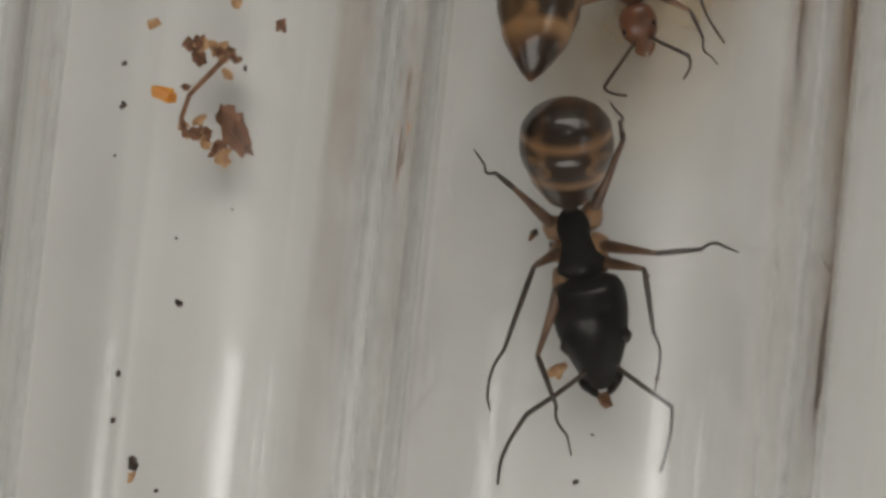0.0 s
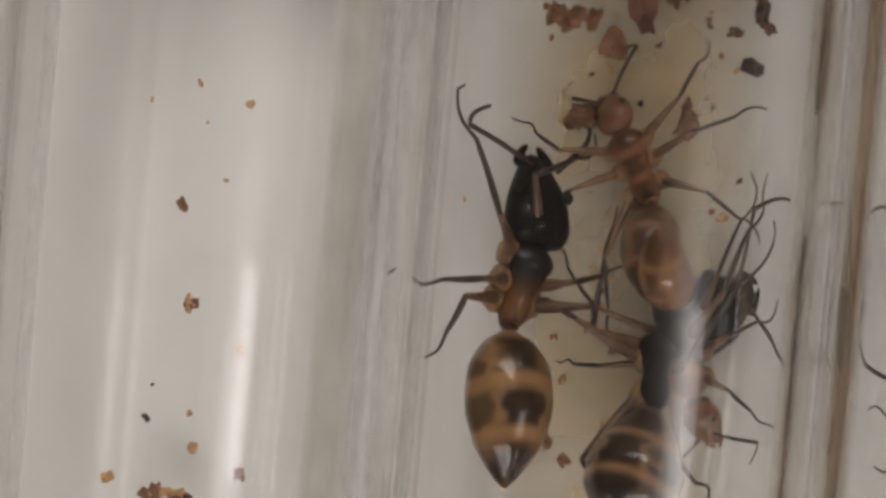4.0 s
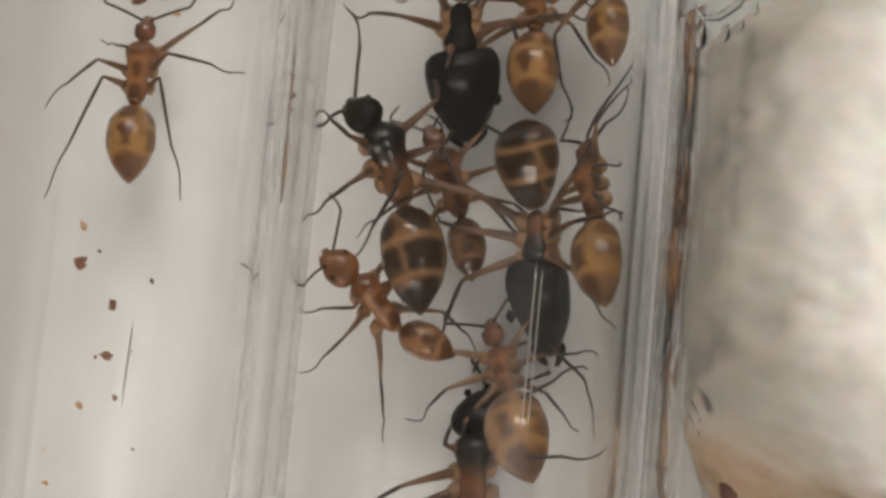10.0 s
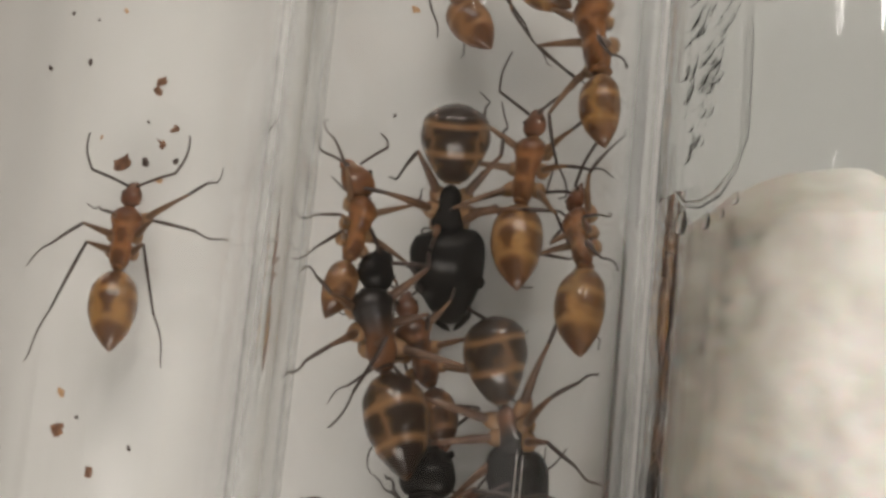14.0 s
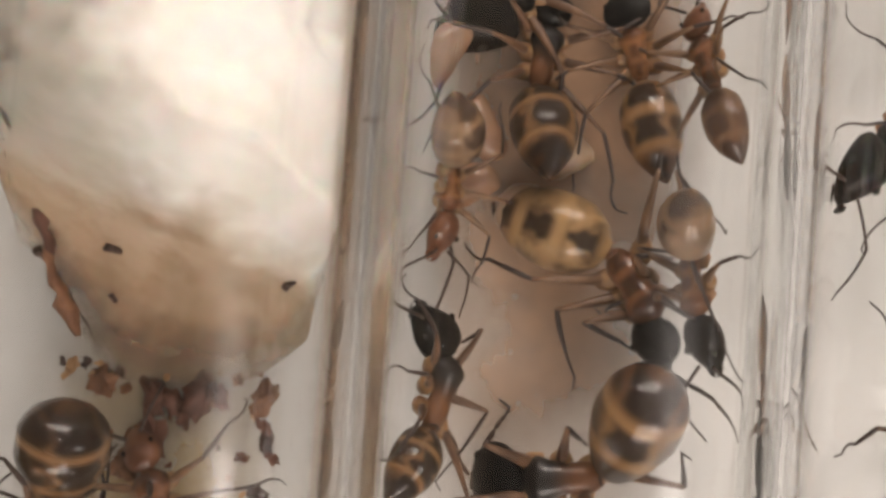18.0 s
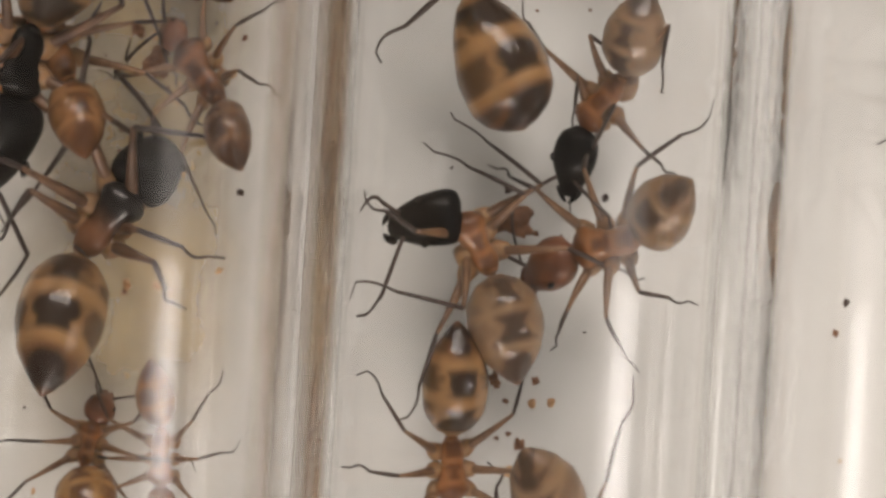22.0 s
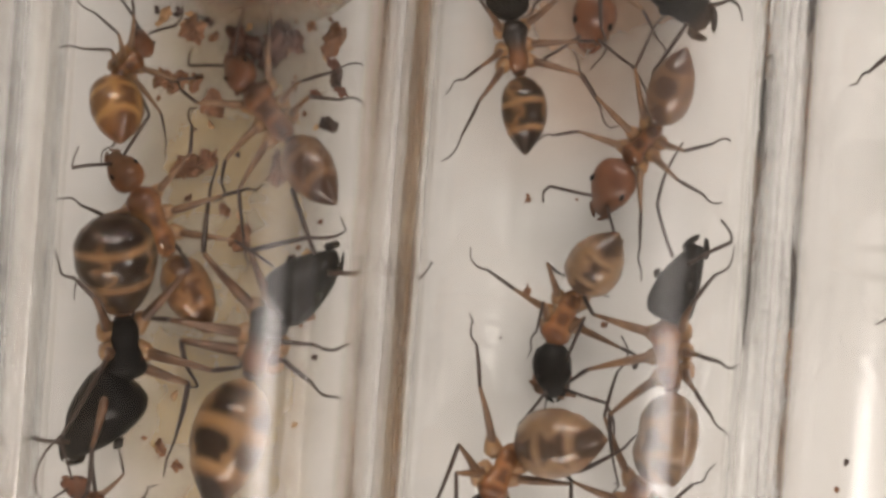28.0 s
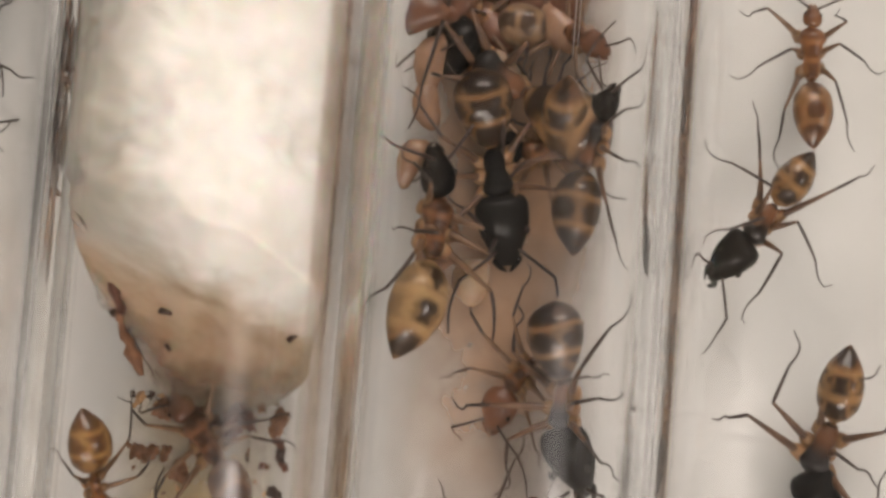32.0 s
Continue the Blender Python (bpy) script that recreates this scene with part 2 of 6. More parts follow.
def cotton_material():
    m, nt, bsdf = material("damp_cotton")
    tc = nt.nodes.new("ShaderNodeTexCoord")
    sep = nt.nodes.new("ShaderNodeSeparateXYZ")
    n = noise_node(nt, 330, 6)
    nt.links.new(tc.outputs["Object"], sep.inputs[0])
    # the damp, stained end reaches further up on one side
    s = nt.nodes.new("ShaderNodeMath")
    s.operation = "MULTIPLY_ADD"
    s.inputs[1].default_value = 0.36
    nt.links.new(sep.outputs["X"], s.inputs[0])
    nt.links.new(sep.outputs["Y"], s.inputs[2])
    w = nt.nodes.new("ShaderNodeMath")
    w.operation = "MULTIPLY_ADD"
    w.inputs[1].default_value = 0.0030
    nt.links.new(n.outputs["Fac"], w.inputs[0])
    nt.links.new(s.outputs[0], w.inputs[2])
    scale = nt.nodes.new("ShaderNodeMath")
    scale.operation = "MULTIPLY_ADD"
    scale.inputs[1].default_value, scale.inputs[2].default_value = 100.0, 0.5
    nt.links.new(w.outputs[0], scale.inputs[0])
    r = ramp(nt, scale.outputs[0], [(0.22, (0.30, 0.185, 0.115)), (0.34, (0.42, 0.29, 0.195)), (0.62, (0.45, 0.335, 0.235)), (0.73, (0.50, 0.39, 0.29)), (0.78, (0.66, 0.58, 0.49)), (0.92, (0.93, 0.925, 0.90))])
    # thinner, greyer places in the white wool
    big = noise_node(nt, 170, 4, 0.6)
    tuft = ramp(nt, big.outputs["Fac"], [(0.36, (0.82, 0.82, 0.79)), (0.58, (1, 1, 1))])
    thin = nt.nodes.new("ShaderNodeMix")
    thin.data_type, thin.blend_type = "RGBA", "MULTIPLY"
    thin.inputs["Factor"].default_value = 1.0
    nt.links.new(r.outputs[0], thin.inputs["A"])
    nt.links.new(tuft.outputs[0], thin.inputs["B"])
    # greyer on the side where water crept up, its shade painted in too
    soak_shade = nt.nodes.new("ShaderNodeMath")
    soak_shade.operation = "MULTIPLY_ADD"
    soak_shade.inputs[1].default_value = 0.007
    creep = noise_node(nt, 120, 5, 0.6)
    nt.links.new(creep.outputs["Fac"], soak_shade.inputs[0])
    nt.links.new(sep.outputs["X"], soak_shade.inputs[2])
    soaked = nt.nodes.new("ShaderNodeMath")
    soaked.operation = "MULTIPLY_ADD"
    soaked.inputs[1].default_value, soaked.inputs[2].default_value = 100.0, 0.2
    nt.links.new(soak_shade.outputs[0], soaked.inputs[0])
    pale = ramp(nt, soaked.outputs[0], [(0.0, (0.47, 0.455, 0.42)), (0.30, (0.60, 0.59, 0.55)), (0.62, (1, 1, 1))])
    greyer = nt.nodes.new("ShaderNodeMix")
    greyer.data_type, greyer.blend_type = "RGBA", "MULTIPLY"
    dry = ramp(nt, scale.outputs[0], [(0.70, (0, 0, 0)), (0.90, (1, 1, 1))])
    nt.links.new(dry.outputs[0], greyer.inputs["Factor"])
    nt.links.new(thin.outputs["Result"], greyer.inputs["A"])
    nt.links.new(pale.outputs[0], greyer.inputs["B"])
    # blotches where it has soaked unevenly
    g = noise_node(nt, 520, 5, 0.65)
    shade = ramp(nt, g.outputs["Fac"], [(0.30, (0.72, 0.66, 0.58)), (0.55, (1, 1, 1))])
    mul = nt.nodes.new("ShaderNodeMix")
    mul.data_type, mul.blend_type = "RGBA", "MULTIPLY"
    wet = ramp(nt, scale.outputs[0], [(0.66, (0.8, 0.8, 0.8)), (0.82, (0.1, 0.1, 0.1))])
    nt.links.new(wet.outputs[0], mul.inputs["Factor"])
    nt.links.new(greyer.outputs["Result"], mul.inputs["A"])
    nt.links.new(shade.outputs[0], mul.inputs["B"])
    nt.links.new(mul.outputs["Result"], bsdf.inputs["Base Color"])
    setv(bsdf, Roughness=0.85, Specular_IOR_Level=0.2, Subsurface_Weight=0.35, Subsurface_Scale=0.0012)
    f = noise_node(nt, 1400, 8, 0.7)
    bump(nt, bsdf, f.outputs["Fac"], 0.4, 0.0002)

    def calc(op, a, b):
        q = nt.nodes.new("ShaderNodeMath")
        q.operation = op
        for i, v in enumerate((a, b)):
            if isinstance(v, (int, float)):
                q.inputs[i].default_value = v
            else:
                nt.links.new(v, q.inputs[i])
        return q.outputs[0]
    # the wool thins out into loose wisps at its damp lower end
    back = calc("MAXIMUM", calc("SUBTRACT", -0.0015, sep.outputs["X"]), 0.0)
    end = calc("SUBTRACT", sep.outputs["Y"], back)
    wisp = noise_node(nt, 700, 7, 0.7)
    end = calc("ADD", end, calc("MULTIPLY", wisp.outputs["Fac"], 0.0026))
    thick = ramp(nt, calc("ADD", calc("MULTIPLY", end, 100.0), 0.5), [(0.10, (0, 0, 0)), (0.19, (0.25, 0.25, 0.25)), (0.40, (1, 1, 1))])
    nt.links.new(thick.outputs[0], bsdf.inputs["Alpha"])
    return m


COTTON = cotton_material()


def stain_material(name, colour, strength, soft=0.045):
    """A thin dried film, see-through and patchy."""
    m, nt, bsdf = material(name)
    n = noise_node(nt, 240, 5)
    tc = nt.nodes.new("ShaderNodeTexCoord")
    sep = nt.nodes.new("ShaderNodeSeparateXYZ")
    nt.links.new(tc.outputs["Generated"], sep.inputs[0])
    fall = []
    for axis in ("X", "Y"):
        # 4 u (1 - u): one in the middle, nothing at the rim
        inv = nt.nodes.new("ShaderNodeMath")
        inv.operation = "SUBTRACT"
        inv.inputs[0].default_value = 1.0
        nt.links.new(sep.outputs[axis], inv.inputs[1])
        m4 = nt.nodes.new("ShaderNodeMath")
        m4.operation = "MULTIPLY"
        nt.links.new(sep.outputs[axis], m4.inputs[0])
        nt.links.new(inv.outputs[0], m4.inputs[1])
        fall.append(m4.outputs[0])
    gr = nt.nodes.new("ShaderNodeMath")
    gr.operation = "MULTIPLY"
    nt.links.new(fall[0], gr.inputs[0])
    nt.links.new(fall[1], gr.inputs[1])
    edge = ramp(nt, gr.outputs[0], [(0.0, (0, 0, 0)), (soft * 0.27, (0.25, 0.25, 0.25)), (soft, (1, 1, 1))])
    patch = ramp(nt, n.outputs["Fac"], [(0.3, (0.45, 0.45, 0.45)), (0.65, (1, 1, 1))])
    mul = nt.nodes.new("ShaderNodeMath")
    mul.operation = "MULTIPLY"
    nt.links.new(edge.outputs[0], mul.inputs[0])
    nt.links.new(patch.outputs[0], mul.inputs[1])
    mul2 = nt.nodes.new("ShaderNodeMath")
    mul2.operation = "MULTIPLY"
    mul2.inputs[1].default_value = strength
    nt.links.new(mul.outputs[0], mul2.inputs[0])
    nt.links.new(mul2.outputs[0], bsdf.inputs["Alpha"])
    bsdf.inputs["Base Color"].default_value = (*colour, 1)
    setv(bsdf, Roughness=0.5, Specular_IOR_Level=0.3)
    return m


STAIN_HONEY = stain_material("dried_honey_film", (0.58, 0.42, 0.19), 0.62)
STAIN_WALL = stain_material("brown_wall_smear", (0.44, 0.31, 0.20), 0.38)
STAIN_OUTER = stain_material("brown_outer_smear", (0.56, 0.43, 0.30), 0.26)
STAIN_FAINT = stain_material("faint_wall_smear", (0.36, 0.27, 0.19), 0.45)
STAIN_RIM = stain_material("plum_brown_seep", (0.24, 0.13, 0.085), 0.75, 0.15)
STAIN_TAN = stain_material("tan_refuse_film", (0.47, 0.29, 0.175), 1.0)


# ---- mesh helpers ----
def finish(bm, smooth=True):
    me = bpy.data.meshes.new("mesh")
    bmesh.ops.recalc_face_normals(bm, faces=bm.faces)
    bm.to_mesh(me)
    bm.free()
    for p in me.polygons:
        p.use_smooth = smooth
    return me


def part(name, bm, mat, parent=None, label="", smooth=True):
    me = bm if isinstance(bm, bpy.types.Mesh) else finish(bm, smooth)
    if not me.materials:
        me.materials.append(mat)
    ob = new(name, me)
    if parent is not None:
        ob.parent = parent
    if label:
        tagged(ob, label)
    return ob


def empty(name):
    e = new(name)
    e.empty_display_size = 0.001
    return e


def skin(bm, rings, cap=True):
    """Faces between rings of vertices, with closed ends."""
    for a, b in zip(rings, rings[1:]):
        k = len(a)
        for i in range(k):
            bm.faces.new((a[i], a[(i + 1) % k], b[(i + 1) % k], b[i]))
    if cap:
        bm.faces.new(rings[0][::-1])
        bm.faces.new(rings[-1])


def spline(points, s):
    """Smooth value at s of a profile given as (s, value) pairs."""
    xs, ys = [p[0] for p in points], [p[1] for p in points]
    i = max(0, min(len(xs) - 2, sum(1 for x in xs if x <= s) - 1))
    u = (s - xs[i]) / (xs[i + 1] - xs[i])
    u = max(0.0, min(1.0, u))
    y0, y1, y2, y3 = ys[max(i - 1, 0)], ys[i], ys[i + 1], ys[min(i + 2, len(ys) - 1)]
    return 0.5 * (2 * y1 + (y2 - y0) * u + (2 * y0 - 5 * y1 + 4 * y2 - y3) * u * u + (3 * y1 - y0 - 3 * y2 + y3) * u ** 3)


def turned_body(length, width, height, profile, arch=0.0, n=22, k=18, notch=0.0, x0=0.0, droop=0.0):
    """A rounded body along +x, its cross-section following the profile. In millimetres."""
    bm = bmesh.new()
    rings = []
    for i in range(n + 1):
        s = i / n
        s = 0.5 - 0.5 * math.cos(math.pi * s)
        r = max(0.02, spline(profile, s))
        ring = []
        for j in range(k):
            a = 2 * math.pi * j / k
            y, z = 0.5 * width * r * math.cos(a), 0.5 * height * r * math.sin(a)
            x = s * length
            if notch:
                x -= notch * length * (abs(math.cos(a)) * r) ** 1.5 * max(0.0, 1 - s * 2.2)
            z += arch * height * math.sin(math.pi * s) - droop * s * s
            ring.append(bm.verts.new(((x + x0) * MM, y * MM, z * MM)))
        rings.append(ring)
    skin(bm, rings)
    return bm


def limb(points, radii, k=7, bm=None):
    """A tapering tube through points. In millimetres."""
    bm = bm or bmesh.new()
    pts = [Vector(p) for p in points]
    rings = []
    for i, p in enumerate(pts):
        d = (pts[min(i + 1, len(pts) - 1)] - pts[max(i - 1, 0)]).normalized()
        u = d.cross(Vector((0, 0, 1)) if abs(d.z) < 0.9 else Vector((1, 0, 0))).normalized()
        v = d.cross(u)
        rings.append([bm.verts.new((p + radii[i] * (u * math.cos(2 * math.pi * j / k) + v * math.sin(2 * math.pi * j / k))) * MM) for j in range(k)])
    skin(bm, rings)
    return bm


def bent(a, b, sag, n=5):
    """Points from a to b with a slight bow."""
    a, b = Vector(a), Vector(b)
    return [a.lerp(b, i / n) + Vector(sag) * math.sin(math.pi * i / n) for i in range(n + 1)]


# ---- the setting ----
def slab(name, x0, x1, y0, y1, z0, z1, mat, label, nx=1, ny=1):
    bm = bmesh.new()
    bmesh.ops.create_cube(bm, size=1)
    for v in bm.verts:
        v.co = Vector((x0 + (v.co.x + 0.5) * (x1 - x0), y0 + (v.co.y + 0.5) * (y1 - y0), z0 + (v.co.z + 0.5) * (z1 - z0)))
    ob = part(name, bm, mat, smooth=False)
    return tagged(ob, label, name.split("_")[0], kind="structure")


slab("table_top", -0.7, 0.9, -0.9, 0.7, -0.035, -0.0006, TABLE, "grey-green smooth table top under the paper")
slab("paper_sheet", -0.11, 0.13, -0.22, 0.038, -0.0006, 0.0, PAPER, "sheet of plain white paper lying on the table")
slab("floor", -1.9, 1.9, -1.9, 1.9, -0.80, -0.75, WALLPAINT, "plain dull room floor")
slab("wall_north", -1.9, 1.9, 1.9, 2.0, -0.75, 2.1, WALLPAINT, "plain tan painted room wall")
slab("wall_south", -1.9, 1.9, -2.0, -1.9, -0.75, 2.1, WALLPAINT, "plain tan painted room wall")
slab("wall_west", -2.0, -1.9, -2.0, 2.0, -0.75, 2.1, WALLPAINT, "plain tan painted room wall")
slab("wall_east", 1.9, 2.0, -2.0, 2.0, -0.75, 2.1, WALLPAINT, "plain tan painted room wall")
def curtained_window():
    """A sloping window whose light fades towards the edges of its sheer curtain."""
    m, nt, bsdf = material("curtain_daylight")
    tc = nt.nodes.new("ShaderNodeTexCoord")
    sep = nt.nodes.new("ShaderNodeSeparateXYZ")
    nt.links.new(tc.outputs["Generated"], sep.inputs[0])
    fall = []
    # brightest where the two curtains part
    for axis, stops in (("X", [(0.0, (0, 0, 0)), (0.2, (1, 1, 1)), (0.46, (1, 1, 1)), (0.64, (0.45, 0.45, 0.45)), (0.85, (0.1, 0.1, 0.1)), (1.0, (0, 0, 0))]),
                        ("Y", [(0.0, (0, 0, 0)), (0.22, (0.12, 0.12, 0.12)), (0.36, (1, 1, 1)), (0.60, (1, 1, 1)), (0.76, (0.12, 0.12, 0.12)), (1.0, (0, 0, 0))])):
        r = ramp(nt, sep.outputs[axis], stops)
        r.color_ramp.interpolation = "EASE"
        fall.append(r.outputs[0])
    mul = nt.nodes.new("ShaderNodeMath")
    mul.operation = "MULTIPLY"
    nt.links.new(fall[0], mul.inputs[0])
    nt.links.new(fall[1], mul.inputs[1])
    gain = nt.nodes.new("ShaderNodeMath")
    gain.operation = "MULTIPLY"
    gain.inputs[1].default_value = 1.8
    nt.links.new(mul.outputs[0], gain.inputs[0])
    nt.links.new(gain.outputs[0], bsdf.inputs["Emission Strength"])
    bsdf.inputs["Emission Color"].default_value = (1.0, 0.95, 0.88, 1)
    bm = bmesh.new()
    bmesh.ops.create_cube(bm, size=1)
    for v in bm.verts:
        v.co = Vector((v.co.x * 1.1, v.co.y * 1.3, v.co.z * 0.02))
    ob = part("window_1", bm, m, smooth=False)
    ob.matrix_world = look((1.58, -0.20, 1.08), (0, -0.20, 0))
    return tagged(ob, "curtained sloping window with soft daylight", "window", kind="structure")


curtained_window()
slab("ceiling", -2.0, 2.0, -2.0, 2.0, 2.1, 2.2, CEILPAINT, "plain grey painted room ceiling")


# ---- the tubes ----
R_OUT, R_IN, AXIS = 8.0, 7.0, 8.0
TUBES = {"Z": -24.5, "A": -8.1, "B": 8.2, "C": 24.2, "D": 40.2}
TUBE_END = 82.0


def floor_z(dx):
    dx = max(-6.4, min(6.4, dx))
    return AXIS - math.sqrt(R_IN ** 2 - dx * dx)


def tube_mesh():
    """A test tube along y with a rounded closed end and a lip at the open one."""
    bm = bmesh.new()
    k, y0 = 128, -78.0
    prof = [(y0, R_IN), (y0, R_OUT - 0.1), (y0 + 0.2, R_OUT)]
    prof += [(y, R_OUT) for y in np.linspace(y0 + 8, TUBE_END - 8, 14)]
    prof += [(TUBE_END - 8 + R_OUT * math.sin(a), R_OUT * math.cos(a)) for a in np.linspace(0.15, 1.55, 10)]
    inner = [(TUBE_END - 8 + R_IN * math.sin(a), R_IN * math.cos(a)) for a in np.linspace(1.55, 0.15, 10)]
    prof += inner + [(y, R_IN) for y in np.linspace(TUBE_END - 8, y0 + 8, 14)]
    rings = [[bm.verts.new((r * math.cos(2 * math.pi * j / k) * MM, y * MM, r * math.sin(2 * math.pi * j / k) * MM)) for j in range(k)] for y, r in prof]
    for a, b in zip(rings, rings[1:] + rings[:1]):
        for i in range(k):
            bm.faces.new((a[i], a[(i + 1) % k], b[(i + 1) % k], b[i]))
    return finish(bm)


def rim_mesh():
    """The thickened lip round the open end."""
    bm = bmesh.new()
    k, rings = 64, []
    for a in np.linspace(0, 2 * math.pi, 12, endpoint=False):
        y, r = -78.6 + 0.55 * math.sin(a), R_OUT - 0.4 + 0.75 * math.cos(a)
        rings.append([bm.verts.new((r * math.cos(2 * math.pi * j / k) * MM, y * MM, r * math.sin(2 * math.pi * j / k) * MM)) for j in range(k)])
    for a, c in zip(rings, rings[1:] + rings[:1]):
        for i in range(k):
            bm.faces.new((a[i], a[(i + 1) % k], c[(i + 1) % k], c[i]))
    return finish(bm)


TUBE_MESH, RIM_MESH = tube_mesh(), rim_mesh()
for cx in TUBES.values():
    tube = tagged(empty("test_tube"), "clear glass test tube lying on white paper, slightly stained", "test tube", "row of test tubes")
    tube.location = (cx * MM, 0, 0)
    for name, mesh in (("glass_wall", TUBE_MESH), ("rim", RIM_MESH)):
        piece = part(name, mesh, GLASS, tube)
        piece.location = (0, 0, AXIS * MM)
        piece.visible_shadow = False


# ---- cotton plug and water in one tube ----
def smooth(u):
    u = max(0.0, min(1.0, u))
    return u * u * (3 - 2 * u)


def cotton_top(x, y):
    """Height of the cotton's upper side: a thin damp wedge that swells into the white plug. In millimetres."""
    xo = x - TUBES["B"]
    edge = -2.6 - 0.34 * xo if xo < 2 else -3.3 + 0.05 * xo
    h = -4.3 + 0.5 * noise.noise((x * 0.5, y * 0.5, 3.0)) + 11.2 * smooth((y - edge) / 8.5) + 0.22 * noise.fractal((x * 1.2, y * 1.2, 0.0), 0.8, 2.0, 4)
    return AXIS + h


def cotton_plug():
    bm = bmesh.new()
    n, k, y0, y1 = 110, 96, -5.2, 20.8
    rings = []
    for i in range(n + 1):
        s = i / n
        ring = []
        for j in range(k):
            a = 2 * math.pi * j / k
            c, sn = math.cos(a), math.sin(a)
            low = min(1.0, (s / 0.10 + 0.02)) ** 0.45
            high = min(1.0, ((1 - s) / 0.12 + 0.02)) ** 0.55
            r = 6.8 * low * high
            y = y0 + s * (y1 - y0)
            # the near end is cut back on one side, the wet end has two soft lobes
            y += 4.5 * smooth((-1.5 - c * r) / 4.5) * max(0.0, 1 - s * 4)
            y -= 0.8 * math.exp(-((c * r - 1.6) / 0.7) ** 2) * max(0, s - 0.9) * 10
            p = Vector((c * r, y, sn * r))
            d = noise.fractal(p * 0.28, 0.9, 2.0, 4) * 0.6 + noise.fractal(p * 1.3, 0.8, 2.1, 4) * 0.2
            fold = -0.8 * math.exp(-((y - 10.5 - 0.8 * c * r) / 1.5) ** 2) * max(0, sn) * smooth((1.5 - c * r) / 3)
            r = min(6.9, r + (d + fold) * min(1, r / 3))
            z = min(sn * r, cotton_top(c * r + TUBES["B"], y) - AXIS)
            ring.append(bm.verts.new((c * r * MM, y * MM, z * MM)))
        rings.append(ring)
    skin(bm, rings)
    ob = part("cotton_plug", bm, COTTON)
    ob.location = (TUBES["B"] * MM, 0, AXIS * MM)
    return tagged(ob, "white cotton wool plug, damp and stained brown at one end", "cotton plug")


cotton_plug()


def water_plug():
    bm = bmesh.new()
    k = 96
    rings = []
    # it soaks into the end of the cotton, then fills the tube up to the closed end
    prof = [(16.0, 0.02), (16.0, 4.0), (17.0, 6.2), (18.4, 6.9), (19.4, 7.03)]
    prof += [(y, 7.03) for y in np.linspace(24, TUBE_END - 8, 10)]
    prof += [(TUBE_END - 8 + 7.03 * math.sin(a), 7.03 * math.cos(a)) for a in np.linspace(0.2, 1.55, 8)]
    for y, r in prof:
        rings.append([bm.verts.new((r * math.cos(2 * math.pi * j / k) * MM, y * MM, r * math.sin(2 * math.pi * j / k) * MM)) for j in range(k)])
    skin(bm, rings)
    ob = part("water", bm, WATER)
    ob.location = (TUBES["B"] * MM, 0, AXIS * MM)
    ob.visible_shadow = False
    return tagged(ob, "clear water held behind the cotton in the tube", "water")


water_plug()


# ---- films and crumbs on the tube floors ----
def film(tube, x0, x1, y0, y1, mat, label):
    bm = bmesh.new()
    n, m = 16, 30
    grid = [[None] * (m + 1) for _ in range(n + 1)]
    for i in range(n + 1):
        for j in range(m + 1):
            x, y = x0 + (x1 - x0) * i / n, y0 + (y1 - y0) * j / m
            grid[i][j] = bm.verts.new((x * MM, y * MM, (floor_z(x - TUBES[tube]) + 0.06 + 0.02 * noise.noise((x, y, 0))) * MM))
    for i in range(n):
        for j in range(m):
            bm.faces.new((grid[i][j], grid[i + 1][j], grid[i + 1][j + 1], grid[i][j + 1]))
    return tagged(part("stain", bm, mat), label, "stain")


film("B", 2.4, 14.0, -34, -1, STAIN_HONEY, "dried honey-coloured film on the tube floor")
film("B", 4.6, 13.6, -8.2, -1.6, STAIN_RIM, "plum-brown seep below the damp cotton")
film("C", 17.9, 30.0, -12, 35, STAIN_TAN, "brownish film of refuse on the tube floor")

def wall_smear(tube, a0, a1, y0, y1, mat, r=6.96):
    """Dried brown traces on the tube's upper wall; a0, a1: degrees from the top; r: on its inner or outer side."""
    bm = bmesh.new()
    n, m = 8, 40
    grid = [[None] * (m + 1) for _ in range(n + 1)]
    for i in range(n + 1):
        for j in range(m + 1):
            a, y = radians(a0 + (a1 - a0) * i / n), y0 + (y1 - y0) * j / m
            grid[i][j] = bm.verts.new(((TUBES[tube] + r * math.sin(a)) * MM, y * MM, (AXIS + r * math.cos(a)) * MM))
    for i in range(n):
        for j in range(m):
            bm.faces.new((grid[i][j], grid[i + 1][j], grid[i + 1][j + 1], grid[i][j + 1]))
    return tagged(part("stain", bm, mat), "brown smear of dried traces along the tube wall", "stain")


wall_smear("B", 65, 100, -52, 36, STAIN_WALL)
wall_smear("C", -100, -62, -52, 36, STAIN_WALL)
wall_smear("B", 64, 88, -52, 38, STAIN_OUTER, 8.03)
wall_smear("C", -87, -58, -52, 38, STAIN_OUTER, 8.03)
wall_smear("C", 66, 100, -52, 36, STAIN_OUTER)
wall_smear("A", 62, 100, -52, 12, STAIN_FAINT)
wall_smear("B", -100, -60, -52, 12, STAIN_FAINT)


